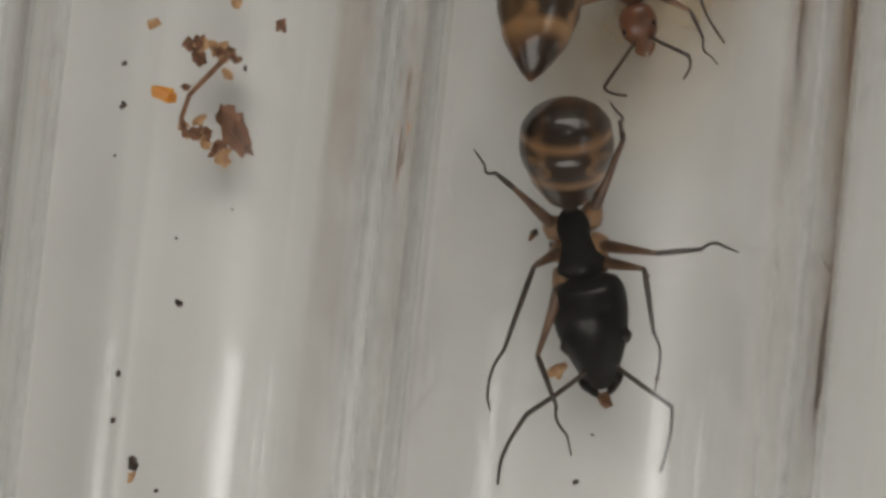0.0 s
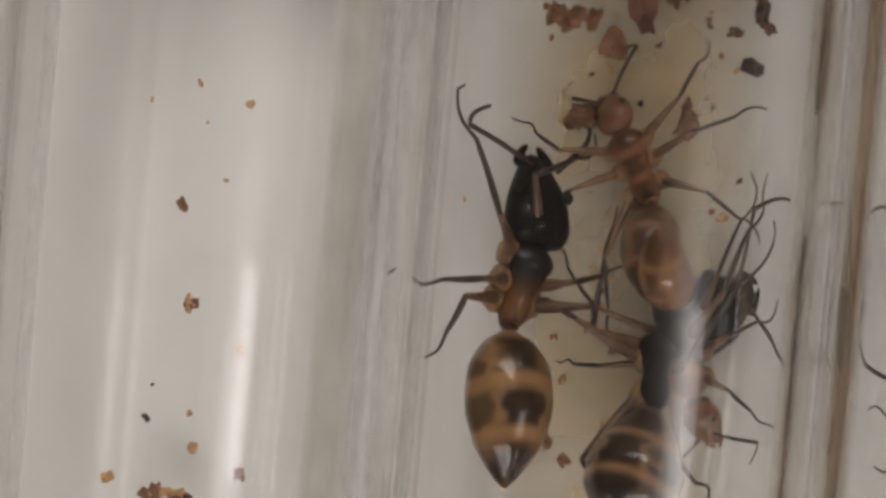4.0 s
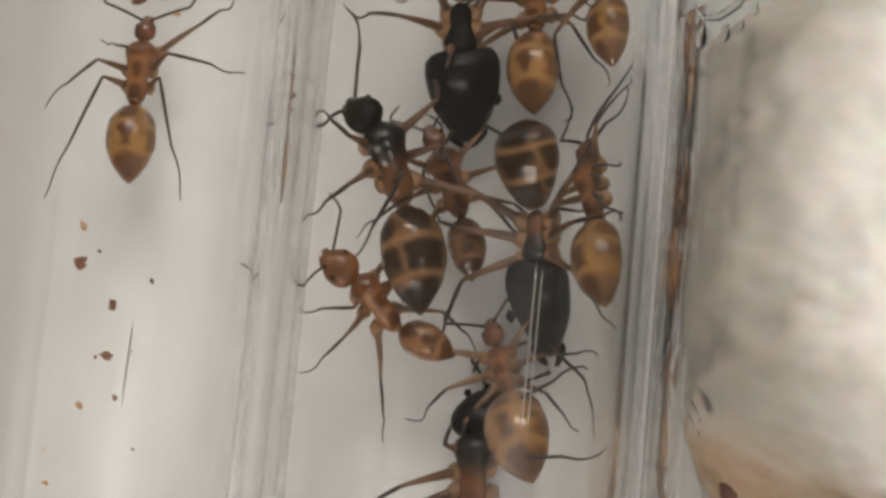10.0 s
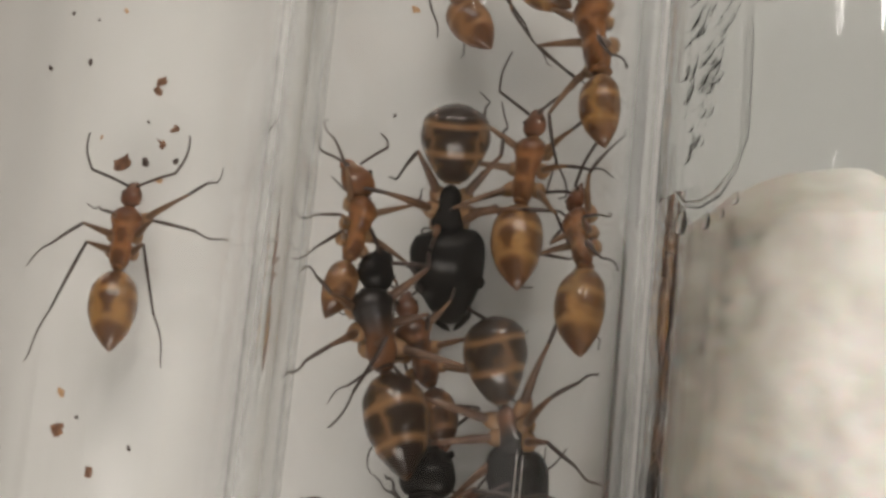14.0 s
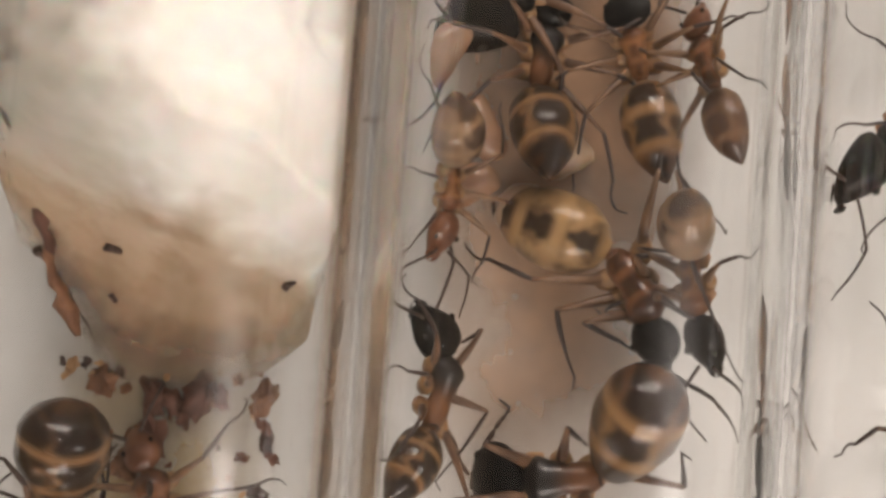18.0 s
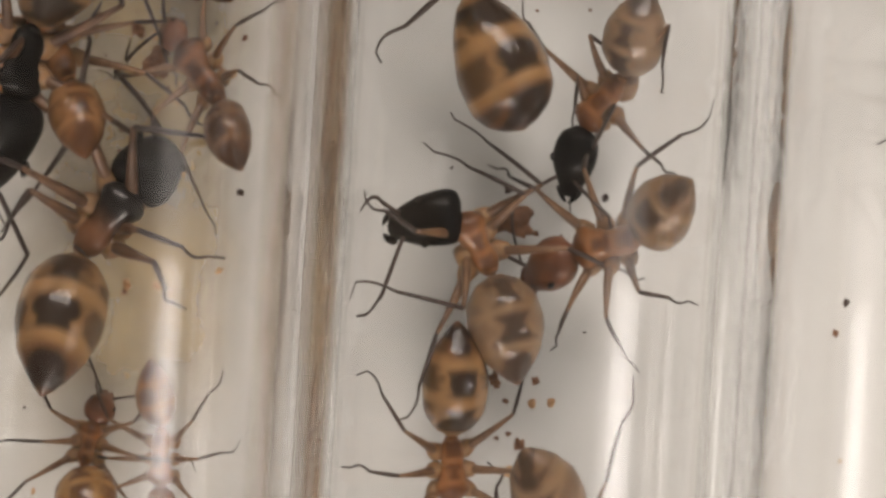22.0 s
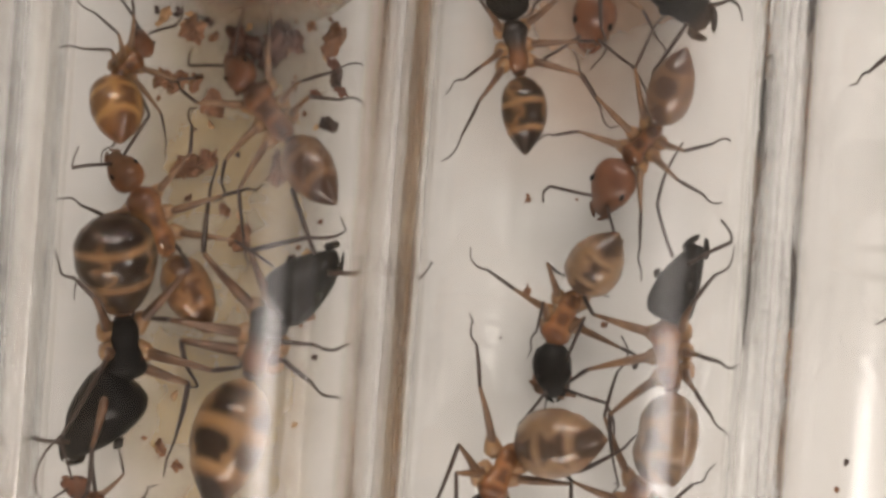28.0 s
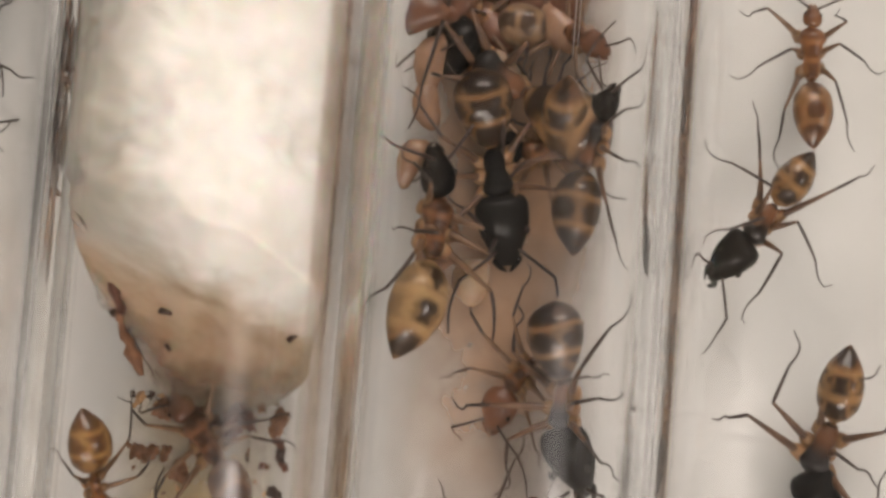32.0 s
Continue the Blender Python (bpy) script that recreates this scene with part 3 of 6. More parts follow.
def crumb_mesh(seed):
    """A torn, lumpy bit: a rough core, or for every third seed a bent flake with a ragged edge."""
    rnd = random.Random(seed)
    bm = bmesh.new()
    off = Vector((seed * 3.7, 1.3, 0))
    if seed % 3 == 1:
        n = 14
        top, low = [], []
        for k in range(n):
            a = 2 * math.pi * k / n
            r = 0.5 * (1 + 0.9 * noise.noise(Vector((math.cos(a) * 1.6, math.sin(a) * 1.6, seed * 2.1)))) * rnd.uniform(0.8, 1.15)
            x, y = r * math.cos(a) * 1.2, r * math.sin(a) * 0.75
            z = 0.9 * x * x + 0.12 * noise.noise(Vector((x * 3, y * 3, seed)))
            top.append(bm.verts.new((x * MM, y * MM, (z + 0.10) * MM)))
            low.append(bm.verts.new((x * 0.92 * MM, y * 0.92 * MM, (z - 0.06) * MM)))
        for ring, up in ((top, 0.13), (low, -0.08)):
            c = bm.verts.new((0, 0, up * MM))
            for k in range(n):
                bm.faces.new((ring[k], ring[(k + 1) % n], c))
        for k in range(n):
            bm.faces.new((top[k], low[k], low[(k + 1) % n], top[(k + 1) % n]))
        bmesh.ops.recalc_face_normals(bm, faces=bm.faces)
        return finish(bm, smooth=False)
    bmesh.ops.create_icosphere(bm, subdivisions=3, radius=0.5)
    st = Vector((rnd.uniform(0.8, 1.4), rnd.uniform(0.55, 0.95), rnd.uniform(0.4, 0.6)))
    for v in bm.verts:
        d = 1 + 0.9 * noise.noise(v.co * 2.6 + off) + 0.6 * noise.noise(v.co * 6 + off) + 0.3 * noise.noise(v.co * 14 + off)
        v.co = Vector((v.co.x * st.x, v.co.y * st.y, v.co.z * st.z)) * max(d, 0.25) * MM
    return finish(bm, smooth=seed % 2 == 0)


CRUMBS = {mat: [crumb_mesh(i + 10 * n) for i in range(5)] for n, mat in enumerate((CHIP, CHIP_DARK, CHIP_TAN, AMBER, CHIP_PLUM, CHIP_SPECK))}
CRUMB_WORDS = {CHIP: "small rough brown crumb on the tube floor", CHIP_DARK: "tiny dark speck of refuse on the tube floor",
               CHIP_TAN: "small pale tan crumb on the tube floor", AMBER: "glossy amber seed fragment on the tube floor", CHIP_SPECK: "dark brown speck on the damp cotton", CHIP_PLUM: "plum-brown lump of refuse beside the cotton"}
CRUMB_RND = random.Random(5)


def crumb(tube, x, y, size, mat, z=None):
    me = CRUMB_RND.choice(CRUMBS[mat])
    ob = part("crumb", me.copy() if not me.materials else me, mat)
    dx = x - TUBES[tube]
    zz = floor_z(dx) + size * 0.22 if z is None else z
    ob.matrix_world = pose(x * MM, y * MM, zz * MM, 0, 0, CRUMB_RND.uniform(0, 360)) @ Matrix.Scale(size, 4)
    return tagged(ob, CRUMB_WORDS[mat], "crumb", "crumbs")


for x, y, size, mat in (
        (-10.4, -20.7, 0.48, CHIP_TAN), (-8.0, -22.6, 0.26, CHIP_TAN), (-11.6, -24.3, 0.17, CHIP_DARK), (-11.7, -25.7, 0.39, CHIP_DARK),
        (-10.0, -25.4, 0.30, CHIP_TAN), (-9.7, -26.8, 0.56, CHIP_TAN), (-7.5, -27.7, 0.56, CHIP), (-12.9, -28.3, 0.48, CHIP_TAN),
        (-11.2, -28.9, 0.56, CHIP), (-10.6, -28.8, 0.48, CHIP_TAN), (-10.0, -29.2, 0.65, CHIP), (-9.0, -29.7, 0.24, CHIP_DARK)):
    crumb("A", x, y, size, mat)
for x, y, size, mat in (
        (-13.7, -30.2, 0.26, CHIP_DARK), (-12.0, -31.2, 0.87, AMBER), (-11.4, -30.8, 0.39, CHIP), (-13.6, -32.0, 0.35, CHIP_DARK),
        (-10.8, -32.8, 0.65, CHIP), (-8.6, -33.1, 1.09, CHIP), (-9.3, -32.2, 1.09, CHIP), (-9.6, -33.6, 0.61, CHIP_TAN),
        (-13.7, -34.2, 0.13, CHIP_DARK), (-11.2, -37.4, 0.13, CHIP_DARK), (-8.9, -35.9, 0.13, CHIP_DARK), (-10.8, -40.2, 0.30, CHIP_DARK)):
    crumb("A", x, y, size, mat)
for x, y, size, mat in (
        (-12.8, -43.5, 0.23, CHIP_DARK), (-11.9, -47.3, 0.46, CHIP_DARK), (-12.8, -45.5, 0.28, CHIP_DARK), (-11.9, -47.9, 0.32, CHIP_TAN),
        (-10.9, -48.4, 0.16, CHIP_DARK)):
    crumb("A", x, y, size, mat)
for x, y, size, mat in (
        (-10.7, -11.4, 0.32, CHIP_TAN), (-12.5, -12.3, 0.18, CHIP_TAN), (-8.5, -12.1, 0.41, CHIP_TAN), (-10.3, -13.0, 0.18, CHIP_TAN),
        (-9.3, -15.4, 0.18, CHIP_TAN), (-11.0, -16.6, 0.41, CHIP), (-10.3, -20.7, 0.50, CHIP), (-8.0, -22.5, 0.32, CHIP_TAN)):
    crumb("A", x, y, size, mat)
for x, y, size, mat in (
        (-25.3, 33.5, 0.50, CHIP), (-28.2, 32.9, 0.27, CHIP_DARK), (-28.1, 32.5, 0.27, CHIP), (-29.7, 29.1, 0.17, CHIP_DARK),
        (-28.7, 29.1, 0.15, CHIP_DARK), (-27.6, 29.8, 0.22, CHIP_TAN), (-30.2, 26.1, 0.22, CHIP_DARK), (-28.8, 26.9, 0.25, CHIP_DARK),
        (-25.4, 26.4, 0.40, CHIP), (-25.5, 25.9, 0.35, CHIP), (-25.8, 24.3, 0.17, CHIP_DARK), (-27.9, 23.3, 0.15, CHIP_TAN)):
    crumb("Z", x, y, size, mat)
for x, y, size, mat in (
        (-24.3, 24.0, 0.45, CHIP), (-24.9, 23.2, 0.45, CHIP), (-24.1, 22.4, 0.32, CHIP_DARK), (-25.7, 22.3, 0.35, CHIP_DARK),
        (-26.8, 22.1, 0.65, CHIP), (-24.8, 21.4, 0.35, CHIP_TAN)):
    crumb("Z", x, y, size, mat)
for x, y, size, mat in (
        (-5.7, 34.8, 0.60, CHIP_DARK), (-4.2, 35.1, 0.37, CHIP_DARK), (-12.6, 29.7, 0.30, CHIP_TAN), (-13.0, 24.4, 0.20, CHIP_DARK)):
    crumb("A", x, y, size, mat)
for x, y, size, mat in (
        (-28.1, 10.8, 0.30, CHIP_TAN), (-27.3, 9.7, 0.16, CHIP_DARK), (-28.0, 9.0, 0.61, CHIP), (-26.4, 7.2, 0.38, CHIP),
        (-24.6, 8.5, 0.21, CHIP_DARK), (-26.3, 4.8, 0.52, CHIP), (-26.9, 4.7, 0.21, CHIP), (-25.3, 5.1, 0.16, CHIP),
        (-27.4, 2.4, 0.30, CHIP_TAN), (-25.8, 2.9, 0.23, CHIP), (-28.6, 0.2, 0.16, CHIP_TAN), (-24.6, 0.6, 0.16, CHIP_DARK)):
    crumb("Z", x, y, size, mat)
for x, y, size, mat in (
        (-28.4, -1.3, 0.21, CHIP_TAN), (-28.0, -3.2, 0.16, CHIP_DARK), (-26.8, -4.9, 0.30, CHIP), (-27.4, -5.9, 0.26, CHIP_TAN)):
    crumb("Z", x, y, size, mat)
for x, y, size, mat in (
        (5.9, -13.0, 0.36, CHIP), (7.6, -13.4, 0.57, CHIP), (8.5, -14.8, 0.93, CHIP), (6.7, -11.2, 0.93, CHIP),
        (5.6, -11.6, 0.93, CHIP), (6.8, -8.6, 1.29, CHIP), (5.0, -7.7, 0.77, CHIP), (5.8, -7.7, 0.57, CHIP),
        (10.1, -11.6, 0.88, CHIP), (12.4, -18.0, 0.33, CHIP), (5.4, -24.6, 0.52, CHIP), (12.9, -7.2, 0.72, CHIP_DARK)):
    crumb("B", x, y, size, mat)
for x, y, size, mat in (
        (12.8, -9.3, 0.62, CHIP_DARK), (12.6, -5.5, 0.98, CHIP), (8.6, -18.0, 0.18, CHIP_TAN), (8.4, -16.9, 0.18, CHIP_DARK)):
    crumb("B", x, y, size, mat)
for x, y, size, mat in (
        (7.7, -5.7, 1.45, CHIP_PLUM), (8.5, -5.9, 1.41, CHIP_PLUM), (9.6, -5.5, 1.55, CHIP_PLUM), (10.6, -5.5, 1.03, CHIP_PLUM),
        (9.1, -6.4, 0.94, CHIP_PLUM), (7.9, -7.3, 1.41, CHIP_PLUM), (12.8, -6.7, 0.80, CHIP_PLUM), (13.2, -7.8, 0.56, CHIP_PLUM),
        (11.8, -7.9, 0.61, CHIP_PLUM), (12.5, -9.2, 0.70, CHIP_DARK), (4.6, -7.7, 0.84, CHIP), (5.6, -5.3, 1.17, CHIP)):
    crumb("B", x, y, size, mat)
for x, y, size, mat in (
        (10.0, -10.8, 0.42, CHIP), (7.7, -13.6, 0.33, CHIP), (10.8, -10.5, 0.21, CHIP), (6.7, -8.7, 0.99, CHIP)):
    crumb("B", x, y, size, mat)
for x, y, size, mat in (
        (11.9, -18.4, 0.29, CHIP), (4.5, -32.4, 0.25, CHIP_TAN), (5.8, -32.2, 0.23, CHIP_TAN), (5.9, -35.0, 0.20, CHIP_DARK)):
    crumb("B", x, y, size, mat)
for x, y, size, mat in (
        (21.8, -16.1, 0.45, CHIP), (22.3, -27.1, 0.50, CHIP), (23.5, -27.5, 0.20, CHIP), (24.6, -27.5, 0.38, CHIP_TAN),
        (25.4, -27.4, 0.38, CHIP_TAN), (23.2, -29.0, 0.20, CHIP), (23.7, -28.8, 0.25, CHIP), (24.2, -29.2, 0.45, CHIP),
        (24.3, -31.2, 0.18, CHIP_DARK), (24.4, -33.3, 0.34, CHIP), (23.8, -30.3, 0.59, CHIP_TAN), (20.7, -18.3, 0.14, CHIP_DARK)):
    crumb("C", x, y, size, mat)
for x, y, size, mat in (
        (26.6, -24.5, 0.14, CHIP_DARK),):
    crumb("C", x, y, size, mat)
for x, y, size, mat in (
        (21.5, -11.8, 0.23, CHIP), (25.5, -17.4, 0.25, CHIP), (23.1, -19.0, 0.30, CHIP_DARK), (24.3, -20.7, 0.28, CHIP),
        (25.4, -20.8, 0.23, CHIP), (23.0, -26.7, 0.39, CHIP), (24.7, -26.6, 0.32, CHIP), (27.1, -19.1, 0.32, CHIP_DARK),
        (23.2, -20.2, 1.11, CHIP)):
    crumb("C", x, y, size, mat)
for x, y, size, mat in (
        (21.5, -12.0, 0.30, CHIP), (23.8, -11.8, 0.16, CHIP), (26.0, -11.7, 0.16, CHIP)):
    crumb("C", x, y, size, mat)
for x, y, size, mat in (
        (6.2, -41.3, 0.55, CHIP_TAN), (8.3, -42.3, 0.51, CHIP), (7.4, -45.8, 0.21, CHIP_DARK), (10.5, -41.2, 0.25, CHIP),
        (4.6, -36.0, 0.21, CHIP), (7.9, -43.8, 0.14, CHIP_DARK)):
    crumb("B", x, y, size, mat)
for x, y, size, mat in (
        (6.2, -25.4, 0.52, CHIP), (7.7, -23.8, 0.35, CHIP_TAN), (9.0, -23.8, 0.28, CHIP_TAN), (4.7, -35.8, 0.30, CHIP_DARK),
        (5.4, -36.2, 0.20, CHIP_DARK), (9.6, -37.1, 0.13, CHIP), (4.0, -29.0, 0.15, CHIP_DARK), (12.8, -19.8, 0.28, CHIP_DARK)):
    crumb("B", x, y, size, mat)
for x, y, size, mat in (
        (8.5, -14.6, 0.77, CHIP), (4.3, -7.7, 0.59, CHIP), (6.7, -11.1, 0.90, CHIP), (5.6, -11.6, 0.77, CHIP),
        (5.3, -20.5, 0.27, CHIP_TAN), (6.4, -21.5, 0.20, CHIP), (1.8, -15.3, 0.16, CHIP_TAN)):
    crumb("B", x, y, size, mat)
for x, y, size, mat in (
        (36.0, -23.8, 0.27, CHIP), (36.6, -28.8, 0.16, CHIP_TAN)):
    crumb("D", x, y, size, mat)
for x, y, size, mat in (
        (36.4, -22.6, 0.26, CHIP_DARK),):
    crumb("D", x, y, size, mat)
for x, y, size, mat in (
        (38.2, -7.7, 0.21, CHIP_DARK),):
    crumb("D", x, y, size, mat)
for x, y, size in ((6.2, 0.0, 0.55), (13.4, -0.9, 0.50), (6.1, -1.9, 0.32), (2.8, -0.3, 0.50)):
    crumb("B", x, y, size, CHIP_SPECK, z=cotton_top(x, y) + 0.08)

# a torn brown strip lying along the cotton's edge
STRIP_RND = random.Random(8)


def torn_strip(points, radii, mat, words):
    path, rad = [], []
    for (p, q), (r0, r1) in zip(zip(points, points[1:]), zip(radii, radii[1:])):
        for i in range(4):
            f = i / 4
            path.append(Vector(p).lerp(Vector(q), f) + Vector((STRIP_RND.uniform(-0.12, 0.12), STRIP_RND.uniform(-0.08, 0.08), 0)))
            rad.append((r0 + (r1 - r0) * f) * STRIP_RND.uniform(0.6, 1.35))
    bm = limb(path, rad, k=9)
    for v in bm.verts:
        v.co += noise.noise_vector(v.co * 2200) * 0.00017
    return tagged(part("bark_strip", bm, mat), words, "debris")


torn_strip([(2.2, 3.6, 5.9), (2.5, 2.6, 5.5), (2.9, 1.6, 5.2), (3.3, 0.2, 4.9), (3.6, -1.0, 4.7)], [0.2, 0.42, 0.36, 0.30, 0.1], CHIP_PLUM, "torn dark reddish brown strip along the cotton")
torn_strip([(3.3, 0.5, 5.0), (3.6, -0.8, 4.8), (4.2, -2.2, 4.65), (5.2, -3.9, 4.3)], [0.1, 0.24, 0.36, 0.12], CHIP, "torn brown strip hanging off the cotton")
torn_strip([(2.9, 3.0, 6.0), (3.1, 2.4, 5.7), (3.5, 1.9, 5.5)], [0.15, 0.3, 0.1], CHIP_DARK, "small dark brown scrap beside the cotton")
stem = limb([(-9.5, -29.2, 2.0), (-10.1, -30.2, 2.5), (-10.9, -31.2, 2.7), (-11.3, -32.2, 2.4), (-11.1, -33.0, 2.2)], [0.14, 0.13, 0.12, 0.12, 0.16], k=6)
tagged(part("dry_stem", stem, CHIP), "thin curved brown dry stem among crumbs", "debris")


def larva(tube, x, y, length, width, turn, mat, words):
    bm = turned_body(length, width, width * 0.85, [(0, 0.25), (0.1, 0.7), (0.35, 1.0), (0.7, 0.95), (0.92, 0.6), (1, 0.2)], 0.05, n=20, k=16, x0=-length / 2)
    for v in bm.verts:
        v.co.y += math.sin((v.co.x / MM / length + 0.5) * math.pi) * 0.12 * length * MM
        v.co *= 1 + 0.03 * math.sin(v.co.x / MM * 8) + 0.03 * noise.noise(v.co * 900)
    ob = part("larva", bm, mat)
    ob.matrix_world = pose(x * MM, y * MM, (floor_z(x - TUBES[tube]) + width * 0.42) * MM, 0, 0, turn)
    return tagged(ob, words, "larva", "brood pile")


for x, y, l, w, a in ((19.3, 14.4, 3.2, 2.0, 75), (19.2, 12.2, 2.8, 1.7, 100), (18.6, 8.8, 3.0, 1.7, 60), (20.3, 6.3, 3.0, 1.8, 120), (20.0, 3.6, 2.6, 1.6, 30), (22.0, 22.4, 5.0, 2.6, 20), (26.4, 17.2, 3.8, 2.0, 140)):
    larva("C", x, y, l, w, a, BROOD_PINK, "pinkish tan plump larva in the brood pile")
for x, y, l, w, a in ((22.7, 13.9, 2.9, 2.6, 10), (22.3, 2.9, 2.6, 2.0, 80), (23.6, 20.4, 4.4, 2.3, 50), (21.4, 20.0, 3.4, 1.9, 110), (25.2, 23.6, 4.4, 2.4, -30), (24.0, 5.2, 2.4, 1.6, 30)):
    larva("C", x, y, l, w, a, BROOD, "pale tan plump larva in the brood pile")



for x, y, l, w, a in ((18.6, 16.6, 3.2, 1.9, 20), (20.6, 17.6, 3.6, 2.0, 70), (22.4, 17.0, 3.4, 2.0, 130), (24.6, 18.2, 3.8, 2.1, 40), (26.6, 18.8, 3.4, 1.9, 100),
                     (22.6, 19.6, 3.6, 2.2, 10), (21.6, 15.6, 2.8, 1.6, 160), (28.0, 20.2, 3.0, 1.8, 60), (19.4, 19.4, 3.0, 1.8, 140), (25.6, 21.2, 3.6, 2.0, 80)):
    larva("C", x, y, l, w, a, BROOD_RED, "reddish brown shrunken pupa in the brood pile")


# ---- droplets and the water's edge on the glass ----
def on_glass(tube, x, y, r=7.98):
    dx = x - TUBES[tube]
    return Vector((x * MM, y * MM, (AXIS + math.sqrt(r * r - dx * dx)) * MM))


DROP = bmesh.new()
bmesh.ops.create_icosphere(DROP, subdivisions=3, radius=0.5)
for v in DROP.verts:
    v.co = Vector((v.co.x, v.co.y, v.co.z * 0.24)) * (1 + 0.4 * noise.noise(v.co * 2.5)) * MM
DROP = finish(DROP)


def droplet(tube, x, y, size, turn, long):
    ob = part("water_droplet", DROP, DROPLET)
    dx = x - TUBES[tube]
    ob.matrix_world = Matrix.Translation(on_glass(tube, x, y)) @ pose(0, 0, 0, 0, math.degrees(math.asin(dx / 8)), turn) @ Matrix.Diagonal((size, size * long, size, 1))
    ob.visible_shadow = False
    return tagged(ob, "small clear water droplet clinging to the glass", "droplet", "droplets on the glass")


DROP_RND = random.Random(21)
for _ in range(130):
    u = DROP_RND.random() ** 1.6
    y = 31.5 - 11.5 * u
    x = DROP_RND.uniform(1.6, 2.6 + 3.0 * (1 - u) ** 1.5)
    droplet("B", x, y, DROP_RND.uniform(0.12, 0.40), DROP_RND.uniform(-45, -10), DROP_RND.uniform(1.0, 3.2))
for x, y, size in ((5.3, 28.3, 1.5), (4.85, 26.9, 0.5), (4.75, 26.0, 0.45), (5.0, 25.9, 0.4), (7.4, 30.2, 0.6), (7.3, 28.9, 0.4), (1.9, 17.6, 0.7), (2.9, 17.5, 0.5), (3.5, 17.7, 0.3), (4.0, 18.2, 0.35)):
    droplet("B", x, y, size, 0, 1.2)
for x, y, size in ((-28.0, 29.1, 0.8), (-24.7, 30.9, 0.7), (-26.7, 28.3, 0.4), (-27.8, 23.8, 0.35), (-18.6, 28.8, 0.4), (-25.4, 29.6, 0.3)):
    droplet("Z", x, y, size, 20, 1.5)
WATERLINE = (((4.1, 26.5), (4.2, 24.0), (4.2, 20.6), (3.9, 19.3), (3.3, 18.5), (2.6, 18.2), (1.9, 18.4), (1.5, 19.0)),
             ((10.2, 17.2), (10.9, 17.4), (11.7, 17.9), (12.6, 18.1), (13.7, 18.3), (14.6, 18.3), (15.1, 18.9), (15.2, 20.0)))
for line in WATERLINE:
    bead = limb([on_glass("B", x, y) / MM for x, y in line], [0.05] + [0.16 + 0.05 * math.sin(2.3 * q) for q in range(len(line) - 2)] + [0.06], k=8)
    bead = part("water_edge", bead, WATER_EDGE)
    bead.visible_shadow = False
    tagged(bead, "clear raised edge of water along the glass", "water")

# fine scratches and streaks of glare along the glass, put in as bright metal
SCRATCH_AND_GLARE = mottled("scratch_and_glare_line", (0.85, 0.86, 0.86), (0.97, 0.97, 0.97), 900, 0.3, 0.5, coat=1.0)
setv(SCRATCH_AND_GLARE.node_tree.nodes["Principled BSDF"], Metallic=1.0)
for tube, dx, y0, y1, wide in (("A", 4.72, 2.4, 8.5, 0.035), ("A", 4.92, 2.6, 8.3, 0.03), ("A", 5.4, 27.0, 46.0, 0.12), ("A", 5.62, 29.0, 46.0, 0.04), ("Z", 5.8, 26.8, 46.0, 0.12),
                               ("Z", 5.15, 1.8, 5.6, 0.04), ("C", 3.35, 13.0, 20.0, 0.03), ("C", 3.55, 13.4, 20.0, 0.03)):
    x = TUBES[tube] + dx
    line = [on_glass(tube, x + 0.05 * (q / 7 - 0.5), y0 + (y1 - y0) * q / 7, 8.0) / MM for q in range(8)]
    scratch = part("scratch", limb(line, [0.008] + [wide * (0.4 + 0.6 * min(1, q / 3)) for q in range(1, 7)] + [0.008 if y1 < 12 else wide], k=5), SCRATCH_AND_GLARE)
    tagged(scratch, "fine white line for scratches and glare on the tube's glass", "scratch")

# refuse strewn below the cotton, thinning out away from it
for _ in range(70):
    u = CRUMB_RND.random()
    x, y = TUBES["B"] + CRUMB_RND.uniform(-4.6, 4.8), -4.5 - 22 * u * u
    crumb("B", x, y, CRUMB_RND.uniform(0.12, 0.32) + (0.35 if u < 0.25 else 0) * CRUMB_RND.random(), CRUMB_RND.choice((CHIP, CHIP, CHIP_PLUM, CHIP_TAN, CHIP_DARK)))
for cx0, cy0 in ((-11.2, -29.0), (-10.1, -29.2), (-10.9, -32.8), (-9.6, -33.8)):
    for _ in range(6):
        crumb("A", cx0 + CRUMB_RND.gauss(0, 0.3), cy0 + CRUMB_RND.gauss(0, 0.25), CRUMB_RND.uniform(0.25, 0.65), CRUMB_RND.choice((CHIP_TAN, CHIP_TAN, CHIP)))


